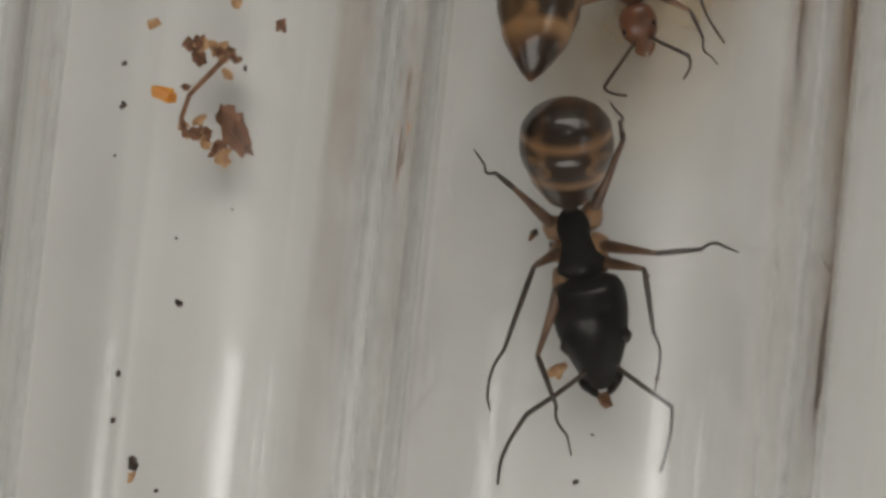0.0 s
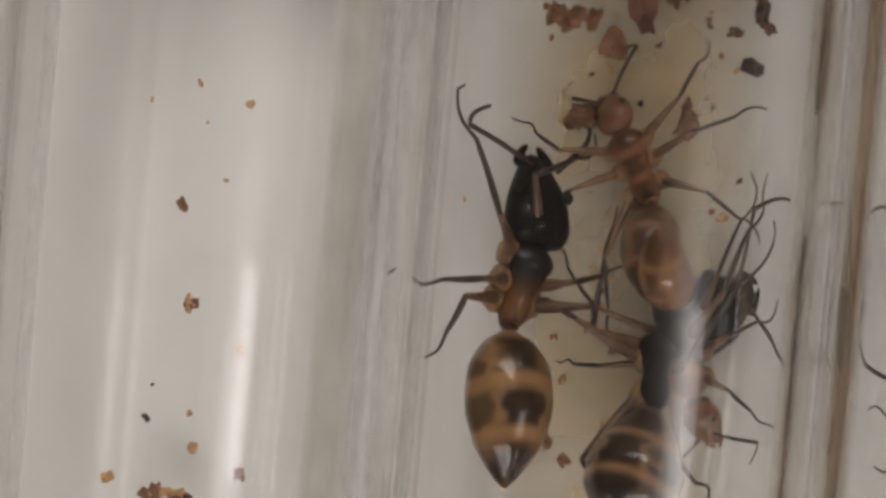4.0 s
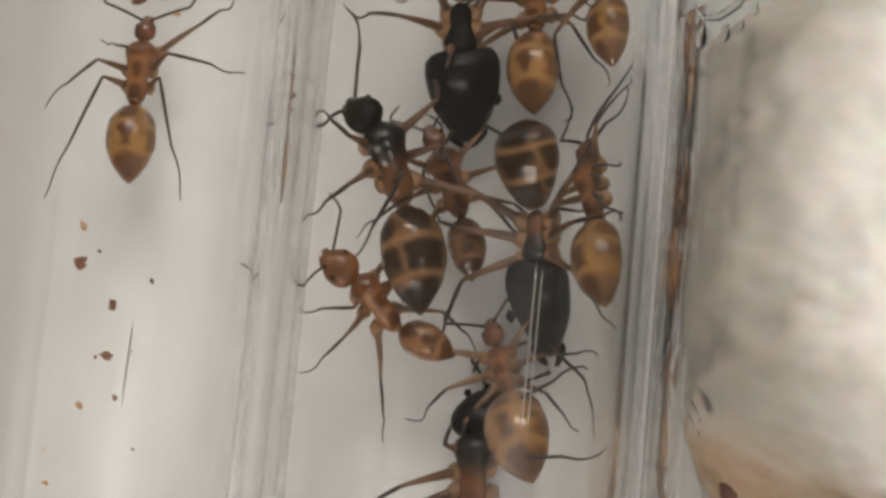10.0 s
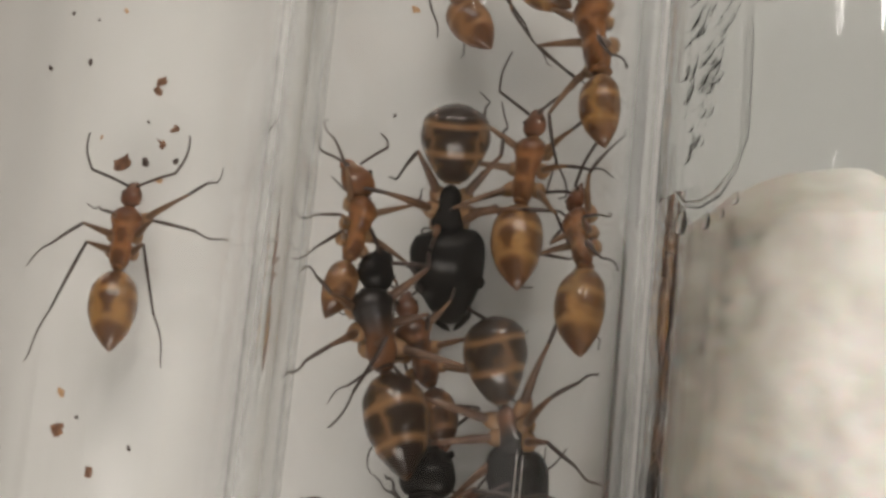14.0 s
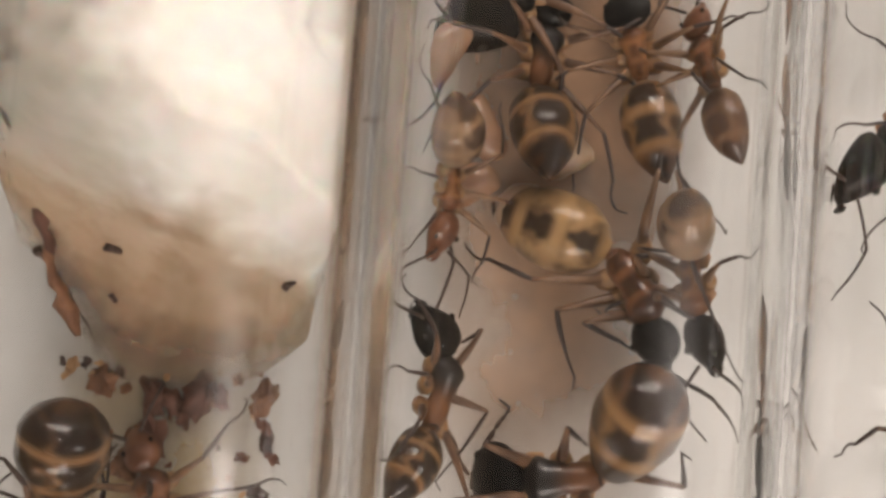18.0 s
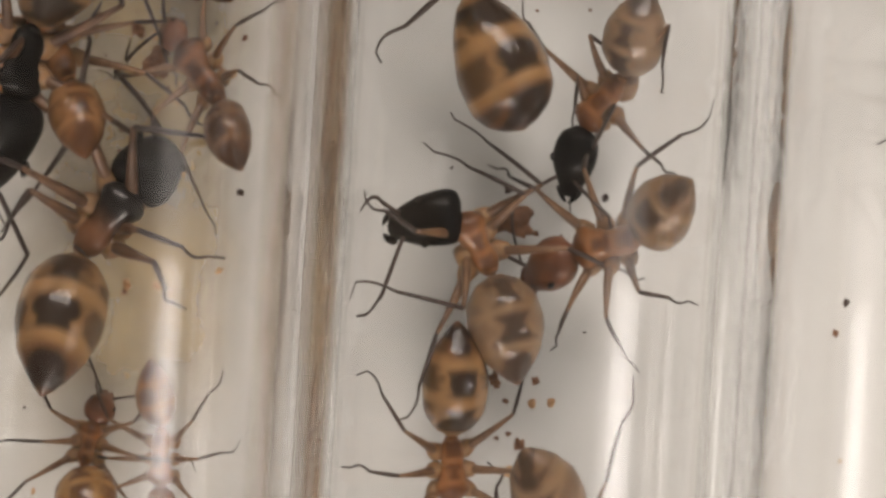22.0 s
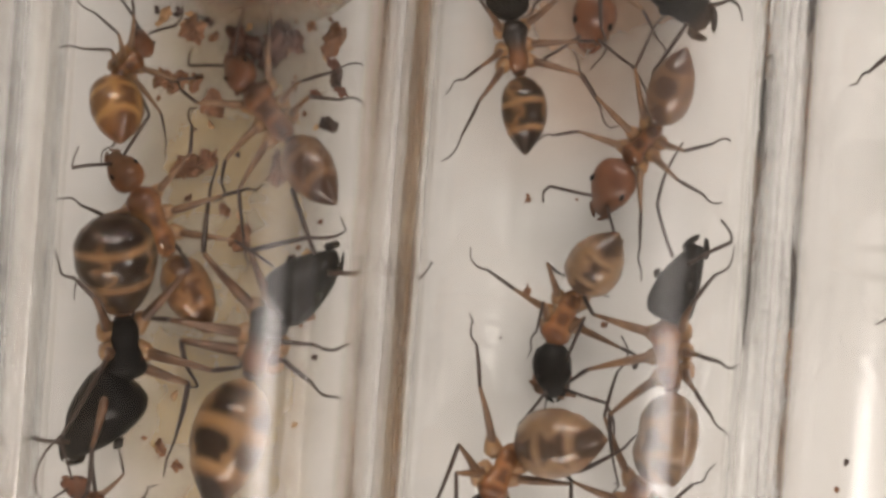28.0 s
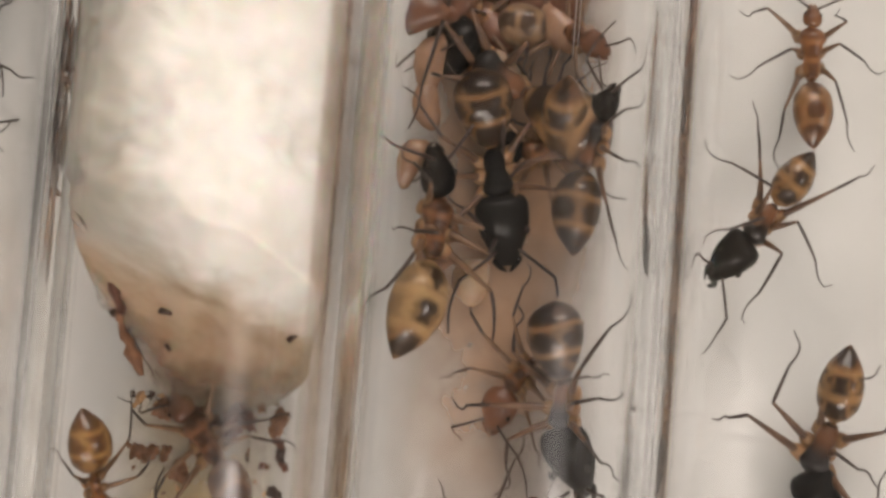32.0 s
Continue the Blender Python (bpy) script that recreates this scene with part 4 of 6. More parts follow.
# ---- ants ----
KINDS = {
    # kind: head, body, abdomen, leg base; head width to length; label
    "major": (BLACK, BLACK, G_BANDED, LEG_BROWN, 0.78, 1.26, "large worker ant with a big black head and dark banded abdomen"),
    "major_n": (BLACK, BLACK, G_BANDED, LEG_BROWN, 0.66, 1.26, "large worker ant with a long black head and dark banded abdomen"),
    "major_l": (BLACK, RUST, G_BANDED, LEG_BROWN, 0.74, 1.12, "large black-headed worker ant with dark abdomen and tan leg bases"),
    "majorb": (BLACK, RUST, G_BANDED, LEG_BROWN, 0.66, 1.3, "black-headed worker ant with brown body and banded abdomen"),
    "bmajor": (BLACK, RUST, G_STRIPED, LEG_BROWN, 1.05, 1.25, "black-headed worker ant with a honey and black ringed abdomen"),
    "minor": (BLACK, RUST, G_BANDED, LEG_BROWN, 0.86, 1.05, "medium worker ant with a black head and brown body"),
    "minor2": (BROWN, T_ORANGE, G_TAWNY, LEG_TAN, 0.75, 1.2, "tawny worker ant with brown head and spotted abdomen"),
    "striped": (BLACK, T_ORANGE, G_STRIPED, LEG_TAN, 0.95, 1.0, "black-headed orange worker ant with honey and black striped abdomen"),
    "stripedb": (BLACK, RUST, G_STRIPED, LEG_BROWN, 0.70, 1.0, "black-headed worker ant with rust thorax and honey and black striped abdomen"),
    "tawny": (BLACK, T_ORANGE, G_TAWNY, LEG_TAN, 0.66, 1.25, "tawny worker ant with a black head and spotted abdomen"),
    "tawnyb": (BLACK, T_ORANGE, G_TAWNY, LEG_TAN, 0.66, 1.2, "tawny worker ant with a large black head and spotted abdomen"),
    "spotted": (BLACK, T_BROWN, G_SPOT, LEG_TAN, 0.80, 1.0, "black-headed worker ant with a yellow abdomen with black spots"),
    "brown": (BROWN, T_BROWN, G_BROWN, LEG_TAN, 0.78, 1.0, "small reddish brown worker ant with slender dark legs"),
    "orange": (ORANGE, T_ORANGE, G_ORANGE, LEG_TAN, 0.80, 1.0, "small orange-brown worker ant with tawny abdomen"),
    "yellow": (BROWN, T_ORANGE, G_YELLOW, LEG_TAN, 0.80, 1.0, "small worker ant with orange body and honey-yellow abdomen"),
}
HEAD_BIG = [(0, 0.46), (0.06, 0.80), (0.17, 0.98), (0.28, 1.0), (0.46, 0.92), (0.64, 0.76), (0.8, 0.57), (0.92, 0.40), (0.97, 0.31), (1, 0.18)]
HEAD_SMALL = [(0, 0.3), (0.12, 0.78), (0.32, 1.0), (0.58, 0.92), (0.8, 0.62), (0.93, 0.4), (1, 0.2)]
THORAX = [(0, 0.26), (0.06, 0.50), (0.18, 0.66), (0.32, 0.66), (0.42, 0.60), (0.46, 0.58), (0.50, 0.64), (0.60, 0.80), (0.64, 0.78), (0.68, 0.86), (0.80, 1.0), (0.91, 0.80), (0.97, 0.48), (1, 0.26)]
GASTER = [(0, 0.2), (0.06, 0.55), (0.2, 0.88), (0.29, 0.955), (0.31, 0.97), (0.45, 1.0), (0.53, 0.965), (0.55, 0.96), (0.7, 0.80), (0.73, 0.755), (0.86, 0.48), (0.95, 0.24), (1, 0.06)]


GASTER_BLUNT = [(0, 0.2), (0.06, 0.42), (0.2, 0.66), (0.31, 0.80), (0.33, 0.83), (0.5, 0.97), (0.58, 0.99), (0.60, 0.985), (0.76, 0.94), (0.78, 0.92), (0.9, 0.68), (0.97, 0.36), (1, 0.08)]


def ant(kind, tube, head_l, body_l, gast_l, seed, rows, feet=(), feelers=(), gait=0.0, fat=1.0, words="", at=None):
    """One ant. rows: seconds, place (mm), heading, turn of the head, turn of the abdomen, nod of the head, lift of the abdomen (degrees). feet: own places of the
    feet in body lengths, front to hind, the left side first; feelers: the same for the tips of the antennae. gait: how far its legs swing."""
    head_m, body_m, gast_m, base_m, wide, gw, label = KINDS[kind]
    rnd = random.Random(seed)
    big = kind in ("major", "major_n", "major_l", "majorb", "tawnyb", "stripedb")
    cx = TUBES[tube]
    root = tagged(empty("ant"), words or label, "ant", "ants of the colony")

    ref = min(rows, key=lambda r: abs(r[0] - at)) if at is not None else rows[len(rows) // 2]

    def stand(x, y, h):
        dx = max(-6.3, min(6.3, x - cx))
        tilt = -math.degrees(math.asin(dx / R_IN)) * 0.82
        return pose(x * MM, y * MM, floor_z(dx) * MM, 0, tilt, 0) @ pose(0, 0, 0, 0, 0, h)

    there = stand(ref[1], ref[2], ref[3])
    turn = radians(ref[4])

    def in_tube(p, of_head=False):
        """Place of a point across the tube, from its axis, in millimetres."""
        if of_head:
            p = Vector((body_l * 0.49 + p.x * math.cos(turn) - p.y * math.sin(turn), p.x * math.sin(turn) + p.y * math.cos(turn), p.z + head_z))
        w = there @ (p * MM)
        return Vector((w.x / MM - cx, w.z / MM - AXIS))

    def inside(p, base, of_head=False):
        """The point p of a limb, drawn in towards its base until it lies within the glass."""
        for f in (1, 0.95, 0.9, 0.85, 0.8, 0.75, 0.7, 0.6, 0.5):
            q = base.lerp(p, f)
            if in_tube(q, of_head).length < R_IN - 0.3:
                break
        return q

    def on_floor(fx, fy, cox):
        """The foot's place on the curved tube wall."""
        up = there.to_3x3() @ Vector((0, 0, 1))
        for f in (1, 0.94, 0.88, 0.82, 0.76, 0.7, 0.6, 0.5, 0.3):
            x, y = cox.x + (fx - cox.x) * f, cox.y + (fy - cox.y) * f
            p = in_tube(Vector((x, y, 0)))
            b = p.x * up.x + p.y * up.z
            c = p.length_squared - (R_IN - 0.12) ** 2
            a = up.x ** 2 + up.z ** 2
            if b * b - a * c > 0.5:
                z = (-b - math.sqrt(b * b - a * c)) / a
                if z < 0.75 * size:
                    return Vector((x, y, z))
        return Vector((x, y, 0.1))
    size = head_l * 0.35 + body_l * 0.35 + gast_l * 0.4
    lift = 0.42 * size
    head_z = lift + 0.02 * size
    bw = body_l * (0.72 if kind in ("major", "major_n") else 0.60 if big else 0.53 if kind in ("orange", "yellow", "brown") else 0.59)
    bh = body_l * 0.42
    thorax = part("thorax", turned_body(body_l, bw, bh, THORAX, 0.12, x0=-body_l / 2), body_m, root)
    thorax.location.z = lift * MM
    # waist
    node = part("petiole", turned_body(body_l * 0.16, bw * 0.42, bh * 0.8, [(0, 0.3), (0.5, 1.0), (1, 0.3)], 0.1, n=8, k=10, x0=-body_l * 0.55), body_m, root)
    node.location.z = (lift - 0.02 * size) * MM
    # abdomen, along -x
    gaster = part("gaster", turned_body(gast_l, gast_l * 0.60 * gw * fat, gast_l * 0.54 * gw * fat, GASTER_BLUNT if kind in ("major", "major_n", "majorb", "bmajor") else GASTER, 0.06, n=34, k=24, droop=-0.02), gast_m, root)
    gaster_base = Vector((-body_l * 0.54, 0, lift + 0.04 * size)) * MM
    # head, along +x
    hl = head_l * (0.92 if big else 0.88)
    hw = hl * wide
    head = part("head", turned_body(hl, hw, hl * 0.52, HEAD_BIG if big else HEAD_SMALL, 0.05, n=24, k=24, notch=0.09 if big else 0.03, droop=0.12 * hl), head_m, root)
    head_base = Vector((body_l * 0.49, 0, lift + 0.02 * size)) * MM
    for side in (1, -1):
        eye = turned_body(hl * 0.13, hl * 0.10, hl * 0.10, [(0, 0.3), (0.5, 1), (1, 0.3)], n=8, k=10)
        e = part("eye", eye, EYE, head)
        e.location = Vector((hl * 0.42, side * hw * 0.40, hl * 0.17)) * MM
        # mandible
        gape = 0.08 if kind in ("tawnyb", "major_l", "majorb", "stripedb") else 0.03
        ml = head_l * (0.17 if gape > 0.05 else 0.14)
        a, b = Vector((hl * 0.88, side * hw * 0.22, -0.08 * hl)), Vector((hl * 0.93 + ml, side * hw * gape, -0.12 * hl))
        part("mandible", limb(bent(a, b, (0, side * ml * 0.2, 0), 6), [ml * 0.36, ml * 0.40, ml * 0.34, ml * 0.28, ml * 0.24, ml * 0.2, ml * 0.07]), head_m, head)
        # antenna: a straight scape, then the bent whip
        f = feelers[0 if side > 0 else 1] if len(feelers) == 2 else None
        sl, wl = 0.62 * size * 1.0, 0.75 * size
        root_a = Vector((hl * 0.74, side * hw * 0.2, 0.16 * hl))
        ang = radians(rnd.uniform(40, 75)) * side
        elbow = root_a + Vector((math.cos(ang) * sl, math.sin(ang) * sl, 0.1 * sl))
        ang2 = ang - radians(rnd.uniform(25, 65)) * side
        tip = elbow + Vector((math.cos(ang2) * wl, math.sin(ang2) * wl, -0.25 * wl))
        if f:
            elbow = Vector((f[0] * body_l, f[1] * body_l, 0.2 * hl))
            tip = Vector((f[2] * body_l, f[3] * body_l, -0.1 * hl))
        elbow, tip = inside(elbow, root_a, True), inside(tip, root_a, True)
        th = 0.021 * size
        pts = bent(root_a, elbow, (0, 0, 0.03 * size), 4) + bent(elbow, tip, (0, side * 0.06 * size, 0), 7)[1:]
        part("antenna", limb(pts, [th * 1.1] * 5 + [th * (1.0 - 0.05 * i) for i in range(7)], k=6), LEG, head)
    # legs
    legs = []
    spread = ((0.95, 0.98), (-0.12, 1.32), (-1.30, 1.08))
    reach = size * 1.12
    for side in (1, -1):
        for i in range(3):
            fx, fy = spread[i]
            fx, fy = (fx + rnd.uniform(-0.16, 0.16)) * reach, (fy + rnd.uniform(-0.18, 0.18)) * reach * side
            own = feet[i + (0 if side > 0 else 3)] if len(feet) == 6 else None
            if own:
                fx, fy = own[-2] * body_l, own[-1] * body_l
            coxa = Vector((body_l * (0.26, 0.02, -0.22)[i], side * bw * 0.26, lift - 0.12 * size))
            foot = on_floor(fx, fy, coxa)
            flat = Vector((foot.x - coxa.x, foot.y - coxa.y, 0))
            if own and len(own) == 4:
                knee = Vector((own[0] * body_l, own[1] * body_l, max(lift, foot.z) + 0.3 * size))
            else:
                # knee lifted and swung outwards
                knee = coxa + flat * 0.38 + Vector((0, side * 0.22 * size, 0)) + Vector((0, 0, 0.34 * size + 0.3 * max(0.0, foot.z)))
            knee = inside(knee, coxa)
            ankle = knee.lerp(foot, 0.62) + Vector((0, 0, 0.05 * size))
            th = 0.036 * size
            leg = part("leg", limb([p - coxa for p in bent(coxa, knee, (0, 0, 0.05 * size), 5)], [th * 1.2, th * 1.55, th * 1.45, th * 1.15, th * 0.85, th * 0.62]), base_m, root)
            leg.location = coxa * MM
            part("coxa", limb([Vector((0, -side * 0.02 * size, 0.03 * size)), (coxa * 0 + (knee - coxa) * 0.10), (knee - coxa) * 0.22, (knee - coxa) * 0.30], [th * 2.0, th * 3.3, th * 2.5, th * 1.2], k=9), TAN, leg)
            part("tibia", limb([p - coxa for p in bent(knee, ankle, (0, 0, 0.02 * size), 4)], [th * 0.62, th * 0.75, th * 0.7, th * 0.6, th * 0.5]), LEG, leg)
            across = Vector((-flat.y, flat.x, 0)).normalized() * rnd.choice((-1, 1)) * size
            curl = across * 0.045 + Vector((0, 0, -0.03 * size))
            toe = foot - across * 0.04 + flat.normalized() * 0.10 * size + Vector((rnd.uniform(-0.08, 0.08), rnd.uniform(-0.08, 0.08), 0.06)) * size
            part("tarsus", limb([p - coxa for p in bent(ankle, foot, curl, 5) + [toe]], [th * 0.46, th * 0.42, th * 0.4, th * 0.38, th * 0.36, th * 0.34, th * 0.22], k=6), LEG, leg)
            legs.append((leg, knee - coxa, foot - coxa, side * (1 if i % 2 else -1)))

    def head_pose(a, nod):
        return pose(*head_base, 0, 4 + nod, a)

    def gaster_pose(a, raised):
        return pose(*gaster_base, 0, -raised, 180 + a)

    MOVES.append((root, cx, rows, stand, head, head_pose, gaster, gaster_pose, legs, gait, seed))
    return root


MOVES = []


def planted(body, at, knee, foot, swing, cx):
    """The pose of a leg, swung about its base, then raised or lowered until its foot rests on the tube's inner wall."""
    axis = Vector((0, 0, 1)).cross(Vector((foot.x, foot.y, 0)).normalized())
    best = None
    for k in range(-6, 19):
        rise = -4 * k
        m = Matrix.Translation(at) @ Matrix.Rotation(radians(swing), 4, "Z") @ Matrix.Rotation(radians(rise), 4, axis)
        cost = abs(rise) / 60
        for p, gap, pull in ((foot, 0.10, 0.8), (knee, 0.3, 0.0)):
            w = body @ m @ (p * MM)
            r = math.hypot(w.x / MM - cx, w.z / MM - AXIS) - (R_IN - gap)
            cost += 4 * max(0.0, r) + pull * max(0.0, -r - 0.3)
        if best is None or cost < best[0]:
            best = (cost, m)
    return best[1]


def motions():
    """Everything that moves: each ant, and its head, abdomen and legs."""
    for root, cx, rows, stand, head, head_pose, gaster, gaster_pose, legs, gait, seed in MOVES:
        rnd = random.Random(seed)
        rows = list(rows)
        if rows[0][0] > 0:
            rows.insert(0, (0.0, *rows[0][1:]))
        if rows[-1][0] < 32:
            rows.append((32.0, *rows[-1][1:]))
        walk(root, [(t, stand(x, y, h)) for t, x, y, h, a, b, p, q in rows])
        walk(head, [(t, head_pose(a, p)) for t, x, y, h, a, b, p, q in rows])
        walk(gaster, [(t, gaster_pose(b, q)) for t, x, y, h, a, b, p, q in rows])
        for leg, knee, foot, phase in legs:
            at = leg.location.copy()
            swing = []
            last = None
            for i, (t, x, y, h, *_) in enumerate(rows):
                moved = last is not None and math.hypot(x - last[0], y - last[1]) > 1.2
                g = (gait if moved else 0.0) * phase * (1 if i % 2 else -1) + rnd.uniform(-2, 2)
                swing.append((t, planted(stand(x, y, h), at, knee, foot, g, cx)))
                last = (x, y)
            walk(leg, swing)


ant("major_n", "B", 5.3, 2.92, 4.64, 1, [
    (0, 6.4, -36.19, -71.3, -2.1, -10, 13.5, 26.6), (0.5, 8.72, -33.46, -36.1, -8.1, -0.5, 16.2, 7.6), (1, 9.7, -31.51, 8.7, -2.4, -11.7, 2, -4), (1.5, 9.75, -29.57, 42.3, -27.5, -10.4, 4, 8.4), (2, 11.05, -29.52, 74.8, -30.1, -14.1, 1.9, 15.2), (2.5, 11.17, -27.88, 80.7, -25.2, -0.3, 32.5, 17.4), (4.6, 10.61, -19.05, 99.1, -60.5, 3, 31.3, 25.7), (5, 13.21, -17.74, 120.7, -32.1, -13.8, 42, 17.8), (6, 12.6, -14.83, 114.4, -16.7, -14.6, 42, 16.8), (10.3, 8.6, -13.9, 151.2, -36.7, -0.2, 37.8, 33.3), (14.7, 5.6, -13, 201.2, -12.1, 2.3, 37.8, 33), (19, 2.62, -11.57, 276.9, 14.7, 24.2, 24.4, 21.7), (21, 2.26, -15.62, 293, -25, -8.4, 18.1, 42), (22, 2.64, -15.33, 256.5, 2.7, -5.7, 19.4, 5.5), (23, 2.93, -20.28, 269.9, -5.8, -12.9, 25.9, 13.9), (24, 2.23, -21.69, 280, 3.8, -8.3, 32, 13.8), (26.5, 2.8, -21.49, 271.6, -23.7, 4.2, 5.3, 12.6), (27, 2.73, -21.05, 267.4, -13.8, 10, 6.7, 8.7), (28, 2.95, -19.94, 278.2, -37.2, 10.6, 22.1, 6.3), (29, 3.51, -18.65, 285.4, -32.7, 9.3, 18.5, 4), (30, 2.79, -18.53, 299.2, -17, -10.7, 16.9, 29.1), (31, 3.11, -18.88, 280.8, -7.4, 6.5, 15.9, 24)],
    feet=((0.53, 0.82, 1.95, 0.81), (0.38, 0.98, 0.54, 2.14), (-1.20, 0.95, -1.70, 1.06), (1.36, -0.87, 2.56, -0.69), (0.16, -0.66, 1.75, -1.76), (-0.93, -0.70, -1.40, -1.05)), at=0, gait=16, fat=1.12)
ant("stripedb", "B", 4.34, 3.41, 5.99, 2, [
    (0, 2.91, -22.36, 91.6, -0.5, -4.2, 21.9, 7.9), (1, 2.29, -21.2, 78.8, 3.3, -0.2, 21.9, 12.9), (2, 2.45, -20.93, 97.2, -15.4, -23.4, 17.9, 23.5), (4.6, 4.07, -15.95, 67.1, 9.1, 15.2, 30.2, 14.7), (4.8, 4.96, -14.95, 64.2, -33, 14.4, 36.1, 13), (5, 5.85, -13.96, 61.2, -75, 13.5, 42, 11.4), (6, 6.13, -12.2, 61.9, -31.3, 12.4, 42, 27.9), (7, 6.05, -10.72, 66.8, -0.1, 5.5, 42, 13.2), (7.5, 5.2, -10.84, 64.9, -15, 12.8, 29.6, 14.7), (8, 3.72, -9.31, 56.4, -26.3, 13, 34.7, 13.9), (20, 6.35, -17.61, 39, -75, 17, 32.6, 13.5), (21, 6.13, -18.5, 33.2, -75, 35.8, 37.7, 27.3), (21.5, 6.56, -19.87, 42.9, -34.5, 33.3, 39.9, 26.9), (22, 7, -21.24, 52.5, 6, 30.8, 42, 26.5), (23, 7.23, -22.07, 56.2, 8.3, 24.8, 39.5, 19), (24, 8.27, -21.71, 60.2, -35.2, 18.7, 42, 9.5), (24.5, 8.7, -21.18, 59.7, -43.6, 12.1, 16.8, 10.9), (26.5, 9.95, -20.35, 64.6, -50.5, 15.2, 12, 11), (27, 10.39, -20.14, 65.5, -44.7, 12.9, 20.6, 11.5), (28, 11.1, -19.23, 71.8, -27.1, 9.5, 14.9, 9.9), (29, 9.62, -18.76, 97, -48.2, -5.6, 42, 31.1), (30, 9.17, -17.45, 93.3, -62, -8.9, 27.5, 13.8), (31, 7.49, -17.04, 57, -41.5, 16.9, 37.1, 12.3)],
    feet=(None, None, (-0.38, 0.94, -1.05, 0.86), (1.08, 0.43, 1.80, -0.61), (0.18, -0.33, 0.49, -1.18), (0.05, -0.71, -0.22, -1.21)), at=26.5)
ant("brown", "B", 2.34, 3.19, 4.01, 3, [
    (0, 7.71, -24.64, -81.8, 13.6, -2, 8.7, 13), (1, 10.45, -27.42, -50.2, -22.8, -60, 42, 42), (2, 10.39, -19.89, -77.2, 33.8, -5.7, 11.6, 12.4), (2.3, 10.2, -19.47, -142, 14.7, 3.7, 15, 22.9), (2.7, 9.4, -19.1, -194.8, 4.1, -2.2, 12.4, 35), (3, 8.7, -18.9, -244.9, -20.9, -8.9, 18.6, 34.7), (4.6, 7.97, -9.56, -224.3, 33.3, -27.8, 28.6, 16.2), (5, 6.51, -8.32, -204.3, 47.9, -22.4, 14.4, 11.1), (6, 5.45, -7.87, -190.8, 51.5, -24.3, 20.7, 18.6), (7, 4.09, -8.3, -157.8, 35.4, -23.4, 17.4, 13.3), (7.5, 3.66, -8.05, -169.5, 19.1, -27.8, 14.4, 14.4), (13.2, 6.3, -9.1, -209.8, 24.6, -17.8, 32.8, 30.7), (19, 9.25, -10.18, -254.4, 6.7, 5.6, 7.7, 7.5), (20, 9.86, -7.66, -251.3, -3.4, 2.7, -4.3, 2.3), (21, 7.77, -7.97, -222.4, 22.8, -0.7, 6.1, 5.3), (26.5, 10.32, -9.02, -235.1, 4.5, -4, 20.7, 5.5), (27, 11.08, -9.94, -227.5, -0.9, -4.1, 13.9, 16.2), (28, 10.07, -8.89, -225.9, 0.1, 1.9, 4.4, 11.1), (29, 9.08, -8.65, -222.9, 28.2, -3.3, 10, 12.8), (30, 7.24, -7.87, -207.1, 25.1, -8.9, 8.2, 14), (31, 7.84, -8.04, -219.6, 7.7, 1.4, 16.6, 14.6), (32, 8.35, -6.73, -231, 20.6, 7.4, 21.1, 42)],
    gait=10)
ant("yellow", "B", 1.87, 1.90, 3.60, 4, [
    (0, 8, -66, 81.3, -16.6, 24.7, 37.8, 36), (12, 8, -60, 81.3, -16.6, 24.7, 37.8, 36), (25, 5, -14, 81.3, -16.6, 24.7, 37.8, 36), (26.5, 3, -7.58, 85.1, -14.4, 18.7, 21.7, 20.4), (28, 2.49, -7.43, 39.8, 35.8, 41.2, 28.4, 36.3), (28.5, 2.49, -8.44, -13.7, -19.6, 40.4, 32.6, 34), (29, 2.5, -9.46, -67.2, -75, 39.5, 36.9, 31.7), (30, 2.63, -9.68, 8.9, -16.9, 60, 12.6, 24.7), (30.5, 2.73, -10.29, -23.2, -27.5, 20.8, 12.4, 13.3), (31, 2.67, -10.11, -76.9, -28.6, 16.3, 14.9, 12), (32, 2.24, -9.78, -72, 0.2, 3, 14.7, 5.4)],
    fat=1.2)
ant("orange", "B", 2.36, 3.38, 3.86, 5, [
    (5, 11.65, -20.55, -71.7, 9.1, -23, 16, 36.8), (10, 8.7, -17.8, -6.3, 7.2, -0.7, 36, 26), (15, 6.1, -15.2, 51, 5.3, 4.6, 34.2, 15.9), (20, 3.55, -12.72, 113.1, -0.5, 7.5, 13.9, -4), (21, 4.06, -12.51, 109.4, 9.4, -5, 15.2, 13), (22, 3.98, -14.29, 115.1, -3.7, -21.1, 14.1, 40.7), (24, 4.43, -14.83, 108.4, 0.6, 2.7, 14.5, 11.9), (26.5, 4.48, -14.74, 120.8, 13, -2.2, 8.1, 10.7), (27, 4.25, -14.74, 121.7, -17.6, -2.3, 19.4, 10.3), (28, 4.02, -14.21, 123.1, 4.3, -4.6, 13.2, 12.6), (29, 4.38, -14.13, 120.3, -3.3, -15.3, 10.4, 11.6), (30, 5.87, -15.79, 118.2, 7.7, -10.6, 31.2, 22), (31, 8.41, -16.33, 116.5, -13.2, 3.2, 25.2, 12.6)])
